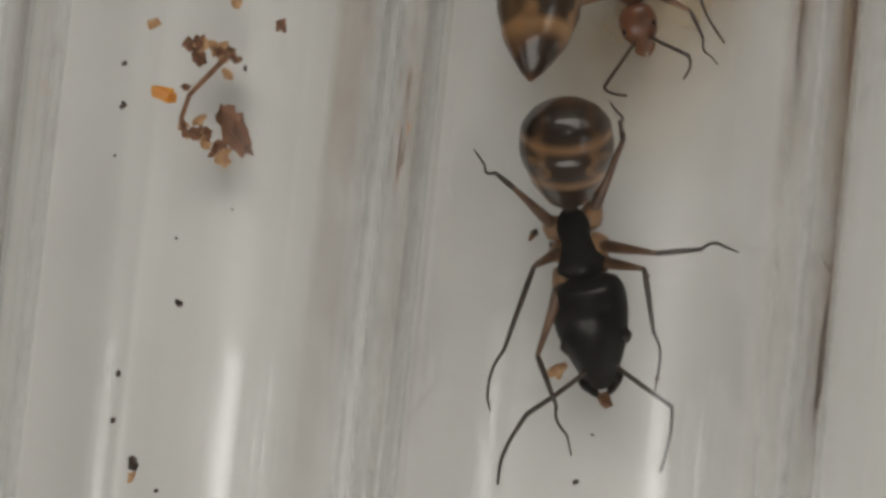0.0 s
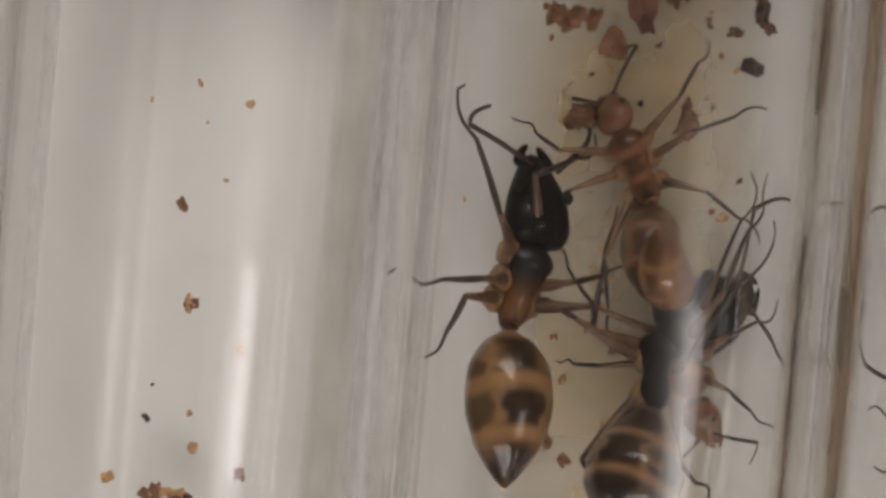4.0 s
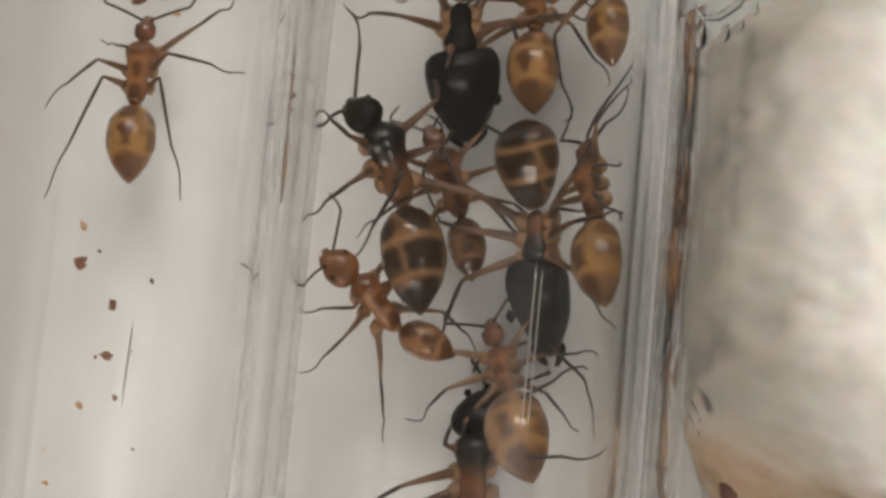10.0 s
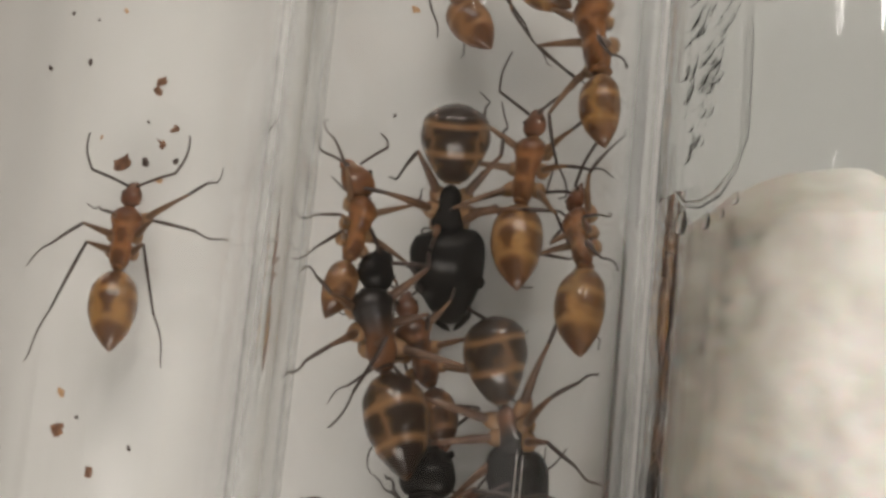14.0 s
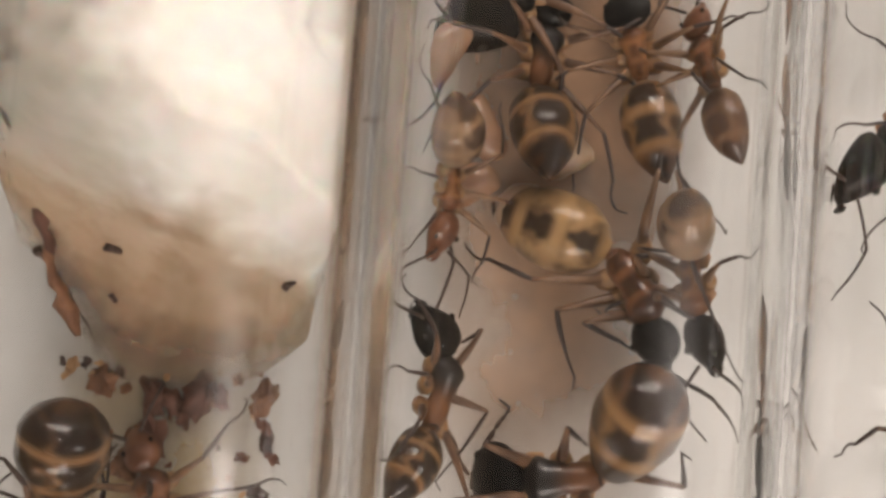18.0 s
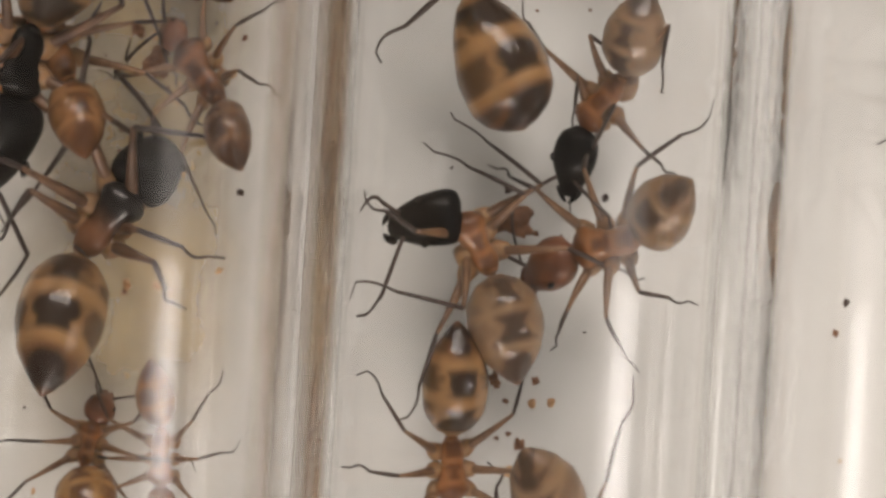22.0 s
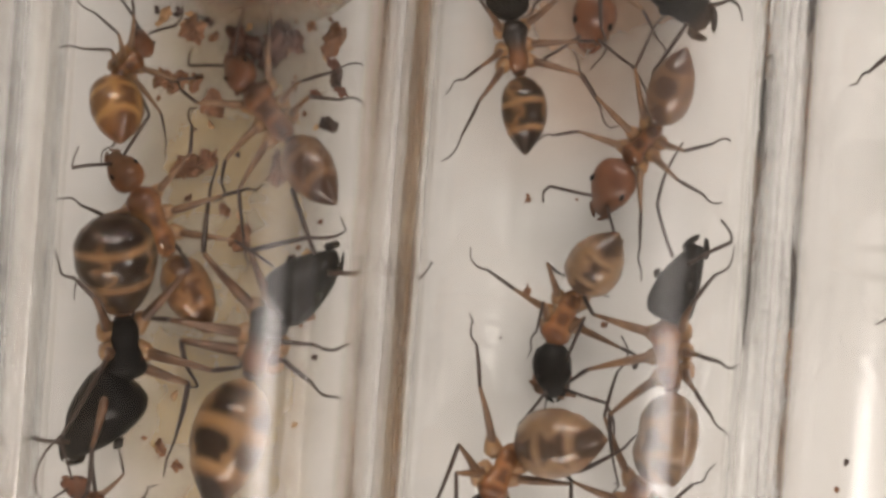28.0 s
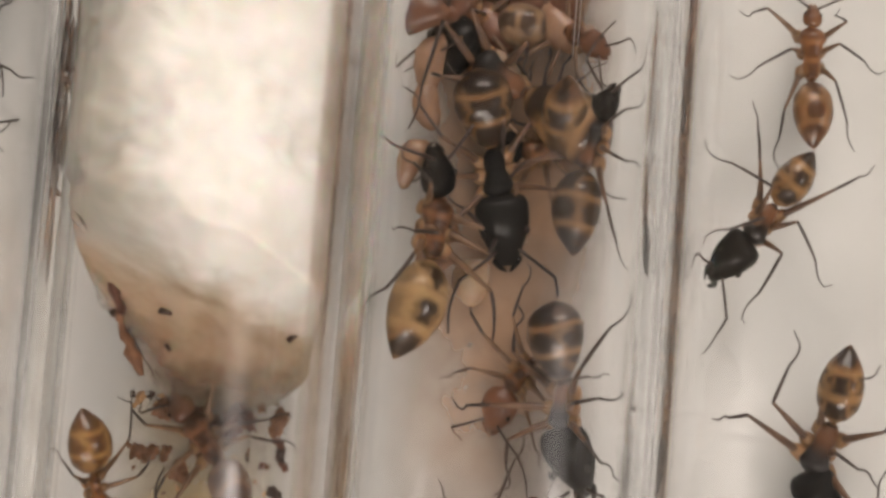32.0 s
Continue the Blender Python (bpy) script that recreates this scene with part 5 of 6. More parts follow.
ant("brown", "B", 1.99, 3.08, 3.39, 6, [
    (0, 11, -62, 108.7, -26.1, -6.5, 30.6, 33.9), (10, 11, -58, 108.7, -26.1, -6.5, 30.6, 33.9), (20, 14.11, -19.49, 103.5, 23.6, -3.5, 20.6, 14.3), (21, 12.95, -16.43, 120.5, 8.6, -9, 13.1, 8.8), (22, 11.32, -15.12, 131.4, 18.8, -5.5, 10.1, 19.1), (23, 10.78, -14.3, 130.6, 0.2, -0.8, 13.6, 9.8), (24, 10.85, -12.79, 123.6, -1.2, 5.3, 13.4, 9.3), (26.4, 12, -40, 118.7, 12.4, -2, 0, 4.3)])
ant("orange", "B", 1.76, 2.37, 2.80, 7, [
    (0, 10, -68, -88.9, -12.7, 16.3, 0, 15.8), (13, 9, -58, -88.9, -12.7, 16.3, 0, 15.8), (22, 10.21, -30.65, -86.5, -1.9, 5.1, 13.6, 9.1), (23, 10.87, -27.6, -86.5, -15.5, 5.3, 32.5, 14), (24, 10.54, -30.14, -112.5, 1.7, -2.4, -8, 10), (26.5, 10.55, -29.51, -122.4, 2, -0.6, 10.9, 24.2), (27, 10.5, -29.74, -116.8, -2.5, 5.7, 13.7, 22.1)])
ant("major_l", "A", 3.79, 3.19, 4.08, 8, [
    (4.6, -13.58, -1.66, -89, -10.6, -4.7, 31.8, 13.8), (5, -13.68, -0.75, -94.8, -2.9, 0.9, 3.5, 13), (6, -14.16, -1.52, -83.1, -18.7, 32.7, 21.4, 42), (6.5, -13.59, -1.24, -70.7, -8.6, -7.5, 16.9, 16.6), (7, -13.21, -0.88, -43, -12.2, -24.3, 4.6, 21.8), (7.5, -12.73, -0.31, -35, -17.5, -31.7, 6.7, 13.2), (8, -11.75, -1.38, -26.9, -23.1, -29.3, 1.7, 9.9), (8.5, -10.7, 0.43, -2.8, -7.3, -13.1, 21, 12.1), (9, -10.33, 0.48, 24.8, -33.9, -28.2, 10.1, 11.2), (9.5, -9.82, 0.99, 45, 8.9, -19.7, 30.5, 14.4), (10, -7.83, 0.98, 96.3, -19.4, -8.5, 42, 13.8), (14.2, -10.25, 6.12, 90.2, 3.2, -0.1, 33.3, 19.7), (15.5, -11.45, 6.82, 96.8, -4.9, -2.1, 30.1, 8.7)],
    feet=((0.33, 0.34, 0.70, 0.48), None, None, (0.68, -0.68, 0.93, -1.85), (0.29, -0.81, 0.67, -2.10), (-0.90, -0.36, -1.95, -0.26)), at=9, gait=14)
ant("major", "A", 4.92, 2.20, 3.66, 9, [
    (10, -10.78, 20.44, -84.7, 8.9, -3.5, 27.2, 13.2), (10.6, -10.28, 20.99, -93.5, 14.4, -2.8, 8.1, 13.5), (11, -10.54, 20.57, -95.3, 14.4, 5.1, 26.4, 13), (12, -11, 20.69, -97.3, 23.7, 1.7, 20.5, 12.6), (13, -10.87, 20.67, -104.4, 27.1, 6.5, 23.9, 8.5), (14, -10.32, 20.08, -91, 11.6, 2.5, 25.5, 10), (15, -9.89, 20.22, -86.9, -1.8, -0.2, 30.9, 0.2), (15.5, -9.65, 19.68, -84.5, 0.8, -5.4, 9.1, 13.6)],
    feet=((0.02, 1.07, 1.39, 1.63), None, (-1.13, 0.96, -2.20, 1.00), (0.71, -0.24, 1.26, -0.42), None, (-1.02, -0.84, -0.60, -1.21)), at=13, fat=1.2)
ant("minor", "A", 2.40, 3.71, 4.83, 10, [
    (7.5, -12.68, 13.64, 98.8, -1.6, 3.1, 13.1, 16.8), (8, -13, 12.87, 104.3, 1.8, -3.9, 13.8, 25.1), (9, -13.57, 13.1, 124.2, -18.4, -25.9, 33.8, 20.8), (10, -13.59, 13.84, 116.4, 31.4, -15.4, 34.1, 8.1), (10.6, -13.36, 13.88, 116.1, 27.5, -9.5, 23.6, 11), (11, -13.76, 13.74, 123.1, 4.8, -25, 35.1, 11.7), (12, -14, 13.91, 117.2, 17.3, -6.1, 42, 11.8), (13, -13.95, 14.12, 110.2, -48, 2.5, 9.8, 13.3), (14, -13.39, 14.23, 110.7, -46.7, -8.1, 3.9, 12.4), (15, -13.38, 13.76, 121.7, -62.4, -43.8, 13, 25.3)],
    feet=(None, None, (-0.16, 0.03, -0.96, 0.76), None, (0.01, -0.57, -0.32, -0.75), None), at=10.6)
ant("majorb", "A", 5.11, 2.27, 3.92, 11, [
    (7, -7.08, 11.63, -67.2, 3.5, -2.5, 14.5, 12.8), (7.5, -6.29, 10.65, -68.3, 6.6, -9.4, 16.2, 14.5), (8, -5.77, 11.39, -78, -16.6, 3.8, 23.2, 13.9), (9, -5.81, 11.19, -63.3, -10.7, -15.4, 21.4, 12.3), (10, -5.24, 11.14, -85, -8.2, 0.2, 27.6, 14.1), (10.6, -5.27, 11.54, -76.2, -3.3, -4.5, 3.7, 13), (11, -5.6, 10.71, -80.4, -9.4, -6.4, 20, 11.7), (12, -6.16, 10.65, -78.7, 4.2, -7.5, 13.2, 15.8), (13, -6.12, 10.56, -77, 5.4, -9.1, 13.7, 16.5), (14, -5.46, 10.33, -67.4, -35, -13.6, 36.7, 5.6), (15, -5.19, 11.07, -33.5, -40.8, -33.5, 42, -4), (15.5, -5.11, 11.26, -50.2, 7.1, 1, 15.5, 20.9), (27, -9.5, 13, -52.6, 3.7, -1.9, 31.4, 36)])
ant("yellow", "A", 1.66, 2.98, 4.10, 12, [
    (7, -2.19, 6.37, 121.9, -1.7, -13.3, 14.8, 1), (7.5, -2.49, 6.8, 117.5, -8, -11.5, 20.5, 6.8), (8, -2.15, 8.81, 102.3, -10.1, 4.4, 8.4, -4), (9, -2.12, 11.23, 107.8, -12, -3.1, 14.9, 0.8), (10, -2.17, 12.96, 116.8, -4.6, -1.7, 16.6, 6.2), (10.6, -2.56, 15.01, 109.6, -11.6, -17.3, 20.7, 24), (11, -2.12, 15.77, 104.5, -1, 14.1, 22.7, 8.4), (12, -2.19, 17.34, 119, -0.5, -15.1, 9.5, 13.6), (13, -2.19, 17.98, 117, -8.4, -7.4, 21.9, 10.6), (14, -2.19, 18.54, 112.7, 1.9, -6.4, 10.4, 9.5), (15, -2.19, 18.97, 109.1, 4.9, -5.1, 11.6, 4.3), (15.5, -2.55, 18.22, 105.2, -10.8, -10.7, 18.7, 23.1), (27, -6, 23, 114, -56.5, -24.7, 8.9, 25.7)],
    feet=((0.04, 0.33, 0.78, 0.51), (0.05, 0.62, -0.05, 0.45), (-1.05, 0.06, -1.48, 0.21), None, (0.01, -0.49, 0.22, -0.45), None), at=10.6)
ant("yellow", "A", 1.64, 3.14, 4.18, 13, [
    (10, -6.65, 22.08, 92.5, -2, 8.6, 14.9, 15.3), (10.6, -5.34, 22.27, 89.5, 10.6, -0.8, 10.2, 16.9), (11, -6.05, 22, 82.1, 15.7, 19, 6.3, 14.7), (12, -6.07, 22.33, 75.9, -40.5, 19.9, 18.1, 1.3), (13, -5.99, 22.05, 76.1, -15.3, 22.4, 20.7, 11.8), (14, -6.05, 22.14, 82.4, 13.6, 17.6, 8.2, 12), (15, -6.03, 22.11, 85.8, 11, 14.2, 11, 13.5), (15.5, -6.35, 21.18, 89, -3.7, 5.9, 24.6, 21.8)])
ant("yellow", "A", 2.17, 4.08, 3.48, 14, [
    (10, -2.52, 23.38, 110.3, 0.4, -2.5, 13.2, 4.3), (10.6, -2.97, 24.1, 114.1, 13.8, -25.6, 2.5, 20.1), (11, -2.18, 23.92, 118.8, 11.3, -7.7, 21.4, 14.1), (12, -2.15, 24.96, 111.9, -21.7, 1.8, 19.4, 7.4), (13, -2.51, 27.22, 101.5, -21.3, -2.9, 21.2, -4), (14, -2.1, 27.64, 108, -13.2, -2.9, 22, 0.3), (15, -2.19, 28.26, 114.6, -8.9, -5.6, 13.5, 1.9)],
    feet=((0.54, 0.43, 0.41, 0.45), (0.26, 0.78, -0.21, 0.66), None, (0.47, -0.24, 0.58, -0.72), (0.48, 0.03, 0.38, -0.59), None), at=13)
ant("orange", "A", 2.01, 2.71, 3.35, 15, [
    (11.5, -10.9, 33.94, 25.2, 16.8, -18.5, 7.6, 16.4), (12, -11.05, 32.45, 31.3, 49, -21.8, 5.9, 20.1), (12.5, -9.78, 33.21, 15.5, 4.3, 1.2, 13.4, 11.7), (13, -11.12, 32.44, 16.6, 24.9, 8.7, 9.5, 20.1), (14, -11, 31.39, 85.7, -14, 40.7, 14.1, 25.1)],
    feet=((1.06, 0.56, 1.89, -0.46), None, (-0.15, 0.64, -1.08, 0.17), (0.52, -0.98, 0.49, -1.58), (0.50, -0.64, -0.30, -1.85), (-0.25, -0.70, -1.10, -1.71)), at=13)
ant("yellow", "A", 1.61, 2.26, 3.34, 16, [
    (12, -7.23, 32.43, 131.8, 18.6, -12, -4.4, -4), (12.5, -7.18, 32.53, 149, 3.6, -3.5, 22.3, 14.3), (13, -8.9, 32.07, 155.4, -41, -9.3, 10.1, 16.7)])
ant("orange", "A", 2.36, 2.98, 2.78, 17, [
    (5, -10.86, -0.67, 91.8, -0.8, 2.5, 15.5, 25.7), (6, -10.49, 0.95, 106.4, -7.3, 33.4, 24.6, 15.4), (6.5, -8.97, 1.37, 129.9, -34.9, 16.5, 34.7, 17.4), (6.67, -9, 2, 72.3, -22.4, 18.4, 36.6, 10.3), (6.83, -9.03, 2.62, 14.8, -10, 20.2, 38.5, 3.1), (7, -9.06, 3.24, -42.8, 2.4, 22, 40.4, -4), (7.3, -8.43, 3.18, -49.8, 34.9, -25.4, 16.8, 10.4), (7.5, -8.71, 2.81, -45.5, -13.5, -15.8, 17.8, 11.9), (8, -8.72, 4.34, -79.4, -13.5, 60, 18.9, 42), (9, -11.34, 5.59, -95.2, -1.6, -1.4, 4.2, 13), (9.3, -12.89, 5.43, -165.8, -4.8, 5.5, 23.5, 11.9), (10, -13.45, 7.76, -221.2, 18, 21.8, 9.3, 19.9), (10.6, -13.13, 8.21, -250.5, 20, -4.3, 31.1, 13.5), (11, -14.16, 10.02, -269.1, 14, 9.5, 24.1, 14.1), (12, -14.02, 11.73, -232.3, -10.7, -7.6, 20.7, 11.7), (13, -14.38, 15.04, -265.7, 27.9, -5.5, 20.4, 12.2), (14, -14.4, 18.48, -279.7, 29.3, -8.6, 23.7, -4), (15, -14.24, 19.76, -289.3, 1.6, 5, 39.5, 12.3)],
    gait=10)
ant("brown", "A", 1.58, 3.22, 2.96, 18, [
    (8, -10.47, 12.78, 99.5, -0.1, 1.5, 14.6, 19.5), (9, -10.95, 13.06, 108.8, -0.6, 0.5, 13.9, 8.8), (10, -10.58, 13.54, 114.6, 5.4, -11.2, 19.6, 10.5), (10.6, -10.22, 13.36, 110.4, -3.2, -7.1, 14.4, 11.7), (11, -10.59, 13.36, 116.1, 3.1, -16.8, 14.3, 9.3), (12, -11.11, 14.03, 124.3, -13.7, -7.8, 15.8, 12.6), (13, -11.36, 13.72, 109.8, -11.9, -0.9, 29.6, 12.9), (14, -11.09, 13.61, 115.8, -17.4, -8.6, 15.1, 11.8), (15, -10.99, 13.49, 115.8, -15.3, -13.2, 9.3, 10.3), (15.5, -10.47, 12.1, 108.1, 4.3, -4.9, 10.7, 11.4)])
ant("yellow", "A", 1.50, 2.26, 4.66, 19, [
    (4.6, -6.2, -0.2, 100.9, -11.6, 3.2, 35.7, 4.7), (5, -4.39, 0.05, 104.4, 0.5, -2.7, 14, 11.7), (6, -4.36, 2.96, 108.5, -1.3, 1.1, 14.1, 2), (7, -5.93, 5.07, 108.4, -3.5, 13.4, 14.5, 24.1), (7.5, -5.75, 4.82, 102.9, -1.9, 4, 21.9, 28.5), (8, -6.03, 4.37, 119.7, 3.7, 4.2, 10.9, 29.7), (9, -6.47, 4.63, 134.6, -5.5, -16.3, 14.9, 25.7), (10, -6.84, 5.4, 110.4, 5.2, 10.8, 8.3, 24.9), (10.6, -6.58, 5.71, 113.8, 6.8, -7.7, 10.8, 27.7), (15, -7.39, 5.53, 102.3, 5.1, 5.8, 8.9, 12.4), (15.5, -8.24, 6.79, 105.6, -3.5, 7, 20.1, 9.2), (27, -10, 8, 104.3, 0, 6.9, 37.8, 0)],
    fat=1.05)
ant("yellow", "Z", 1.50, 3.10, 4.06, 20, [
    (9, -25.85, 18.33, 89.2, -0.6, 2.3, 14.7, 10.6), (10, -26.12, 18.16, 88.5, 0.2, 8.8, 9.9, 16.3), (10.6, -25.12, 18.44, 87.2, 1.5, 0.3, 23, 17.8), (11, -25.95, 18.14, 86.5, 1.7, 9.6, 12.8, 16.9), (12, -25.84, 18.26, 86.2, 1, 10, 13, 17.6), (13, -26.02, 18.2, 85.9, 2.7, 11.7, 16.1, 17.7), (14, -25.92, 18.23, 86.9, 2.8, 9.5, 11.2, 14.2)],
    feet=((0.30, 0.15, 0.46, 0.64), (0.05, 0.55, -0.55, 1.34), (-0.20, 0.46, -1.94, 1.14), (0.74, -0.98, 1.18, -1.39), (0.22, -0.54, 0.13, -1.63), (-0.15, -0.43, -1.74, -0.85)), at=13)
ant("major", "C", 4.21, 2.60, 4.35, 21, [
    (15, 19.92, 12.92, -117.4, -27.2, 10.4, 33.3, 11.4), (15.5, 21.4, 10.66, -114.5, -7.3, 7.3, 26.6, 11.7), (18, 20.94, 12.22, -123.9, -28.4, 8, 9.8, 12.6), (30, 20.13, 11.19, -85.7, 4.5, -1.6, 19.9, 13.2), (31, 21.21, 9.47, -76.8, 2.6, -1.1, 14.1, 13.1), (32, 22.79, 8.76, -75, -2.5, 1.4, 8.8, 12.9)])
ant("spotted", "C", 3.07, 3.32, 5.55, 22, [
    (17.5, 26.77, 0.14, -37.8, -17.9, 9.6, 29.7, 11.7), (18, 27.79, 0.18, -51, -46.7, 34.1, 34.1, 7.6), (19, 25.75, 0.65, -77, -30.6, 20.1, 10, 40.5), (20, 24.52, 0.38, -93, -7, 3.5, 26.9, 13.2), (23, 22.8, 2.3, -155.7, -7.7, 2.9, 24.8, 24), (26, 20.7, 3.9, -214.7, -7.9, -7.1, 31.3, 12), (29, 18.46, 5.44, -280, -3, -13.2, 29.4, 6), (30, 18.29, 2.51, -280.6, 0.3, -12.1, 15.5, 6.7), (31, 19.03, 2.62, -291.1, 7.1, -16.5, 15.6, 23.7), (32, 18.95, 5.41, -272.5, 11.9, -16.5, -6.1, -3)],
    feet=((0.65, 0.39, 1.16, 0.61), (-0.17, 0.31, -0.10, 0.53), None, (0.07, -0.69, 0.64, -0.48), (-0.30, -0.85, 0.37, -1.38), None), at=19)
ant("striped", "C", 2.49, 2.28, 4.40, 23, [
    (15.5, 19.45, 18.65, 73.7, -0.5, -41.7, 5.9, 22.9), (18, 26.94, 9.69, 107.7, -1.2, 0.7, 13.9, 4.2), (19, 27, 9.48, 105.4, -0.7, 0.6, 14.6, 5.5), (25.5, 26.38, 9.85, 150.4, -18.8, 30.3, 14.8, 23.7), (32, 25.76, 10.23, 195.4, -36.9, 60, 15.1, 42)])
ant("tawny", "C", 3.18, 2.60, 3.46, 24, [
    (18, 30.26, 0.31, -72.8, -17.9, -60, 30.7, 36.8), (19, 30.26, -2.38, -86, -5.8, -32.9, 17.2, 24.4), (20, 30.17, -6.8, -101.7, 13.7, -8.1, 8.1, 21.7), (21, 28.8, -12.13, -112.3, 33.5, 13.9, 7.7, 22), (22, 27.27, -15.44, -129.2, 26.9, 19.1, -1.9, 13.4), (23, 25.71, -16.93, -143.5, 12.4, 27.1, -3, 23), (24, 22.3, -18.14, -142.5, 16.2, 13.5, 13.3, 13), (26.5, 23.04, -14.65, -155.3, 47.9, 6.4, 19.7, 12.9), (27, 22.49, -14.88, -172.1, 24.2, 32.8, 5.5, 12.3), (28, 23.44, -17.17, -113.7, 34.9, -6.3, 15, 26.6), (29, 24.78, -17.66, -84.3, 15.9, -13.9, 8.6, 31.9), (30, 24.04, -17.25, -107.9, -0.5, 5.2, 15.1, 39.5)],
    feet=((-0.22, 0.30, 1.58, 0.48), None, (-1.66, 0.31, -0.67, 0.53), (-0.01, -0.46, 0.71, -0.20), None, (-0.74, -0.71, -0.60, -0.27)), at=19)
ant("brown", "C", 3.13, 2.26, 3.62, 25, [
    (0, 26, 48, -110, 21.6, 12.9, 37.8, 16.9), (18.4, 26, 34, -110, 21.6, 12.9, 37.8, 16.9), (20, 28.61, -0.46, -125.3, 30, 11.6, 37.8, 14.4), (21, 27.9, -5.05, -135.9, 24.5, 13.6, 28.1, 14.8), (26.5, 27.46, -8.22, -114.9, 9.1, 9.5, 22.6, 16.2), (27, 27.34, -9.18, -124.1, 2.8, 8.1, 23.7, 13.8), (28, 27.13, -9.21, -132.2, 12.9, 22, 0.4, 11.6), (29, 25.32, -11.01, -130.3, 16.9, 12.2, -0.4, 8.7), (30, 24.79, -11.26, -141.6, 22.1, 18.5, 6.3, 20), (31, 24.99, -11.87, -131.9, 4.3, 18.4, 31.9, 32.6)])
ant("brown", "C", 3.02, 2.26, 3.36, 26, [
    (0, 25, 46, -106.5, 0.1, 7.6, 15.9, 0), (20.5, 25, 44, -106.5, 0.1, 7.6, 15.9, 0), (28, 24.45, -1.49, -102.9, 3.8, -0.6, 16.8, 13), (29, 24.6, -1.33, -118.8, -10.9, 1.9, 21.8, 13.1), (30, 25.18, -1.23, -113.7, -10.9, 0, 23.8, 13.1), (31, 25.01, -1.57, -117.7, 1.8, -5.7, 19.2, 12.9), (32, 25.47, -1.89, -130.1, 15.2, -11.7, 12.1, 3.8)])
ant("majorb", "C", 4.82, 2.54, 4.16, 27, [
    (0, 28, 50, -74.4, 25.9, 8.5, 23.4, 31), (21, 28, 46, -74.4, 25.9, 8.5, 23.4, 31), (28, 26.69, 0.38, -69.5, 18.6, 6.4, 20.6, 4.1), (29, 25.19, 2.6, -55.9, 14.6, -4.2, 9.9, 12.9), (30, 27.68, 0.43, -79.5, 26.9, 21.3, 29, 14.7), (31, 27.82, -1.19, -80.3, 21.7, -13.3, 39.1, 26.3), (32, 28.65, -3.42, -89.3, 12.7, 5.4, 29, 8.8)])
ant("minor", "C", 2.90, 3.03, 3.64, 28, [
    (17.5, 18.63, -5.81, 66.1, 44.1, 8.9, 39.4, 27.7), (18, 18.18, -4.64, 72.9, 48, -25.6, 21.8, 3), (19, 18.15, -1.65, 64.7, 53.5, -7.3, 23.5, -4), (20, 18.15, -1.1, 43.6, 17.2, 15.3, 28.5, 8.9), (21, 18.28, -2.69, 57.1, 9.5, 7.6, 18.5, 11.1), (28, 20, 30, 70.9, 46.1, -8.7, 37.8, 9)],
    feet=(None, None, None, (0.92, -0.09, 0.72, -0.38), (-0.00, -0.64, -0.94, -0.92), (-1.20, -0.78, -1.85, -0.54)), at=19)
ant("bmajor", "C", 3.88, 3.38, 5.59, 29, [
    (17.5, 24.09, -8.09, 184.3, 28.2, 57.8, 17.7, 20.9), (18, 24.77, -7.72, 187, 10.2, 60, 36.2, 32.9), (19, 23.54, -8.17, 155.7, 49.8, 42.1, 42, 1), (19.6, 22.41, -7.89, 131.2, -27.7, 31.2, 33.7, 10.2), (20, 21.22, -7.54, 109.1, -21.9, 22.1, 30.3, 20.1), (21, 20.93, -8.3, 107.3, -30.6, 12.5, 35.4, 14.3), (22, 19.39, -10.02, 113.3, 0, -0.3, 15.5, 11.6), (23, 18.33, -9.71, 102.5, 4, -3.5, 17, 23.5), (24, 18.74, -8.43, 97.7, -0.1, 0.6, 16.1, 15.1), (27.5, 22.5, 14, 150, 0, 0, 14, 13)],
    feet=((1.27, -0.01, 0.77, 1.65), (0.81, 0.69, 1.02, 0.67), (-0.51, 0.70, -0.93, 1.18), (0.96, -0.52, 0.64, -0.83), (-0.09, -0.60, -0.32, -0.36), (-1.48, 0.17, -1.49, -0.20)), at=19, gait=10, fat=0.92)
ant("minor", "C", 2.90, 2.45, 3.49, 42, [
    (0, 25, 40, 80, 0, 0, 14, 13), (24, 23, 22, 80, 0, 0, 14, 13), (27, 18.49, -5.8, 97.5, -1.8, 1.5, 14, 7.7), (28, 19.81, -5.34, 105.4, -2.8, -9.5, 13.5, 4.2), (29, 19.26, -5.4, 87, 12.9, -5.1, 13.2, 3.1), (30, 19.45, -9.5, 100.3, 75, -60, 15.1, 42), (30.5, 19.35, -10.5, 175, 0, 0, 14.1, 12.2), (31, 19.61, -10.82, 247.2, -13.3, -6, 7.3, 13.8), (32, 19.2, -16, 235, 8, 0, 14, 13)],
    gait=8)
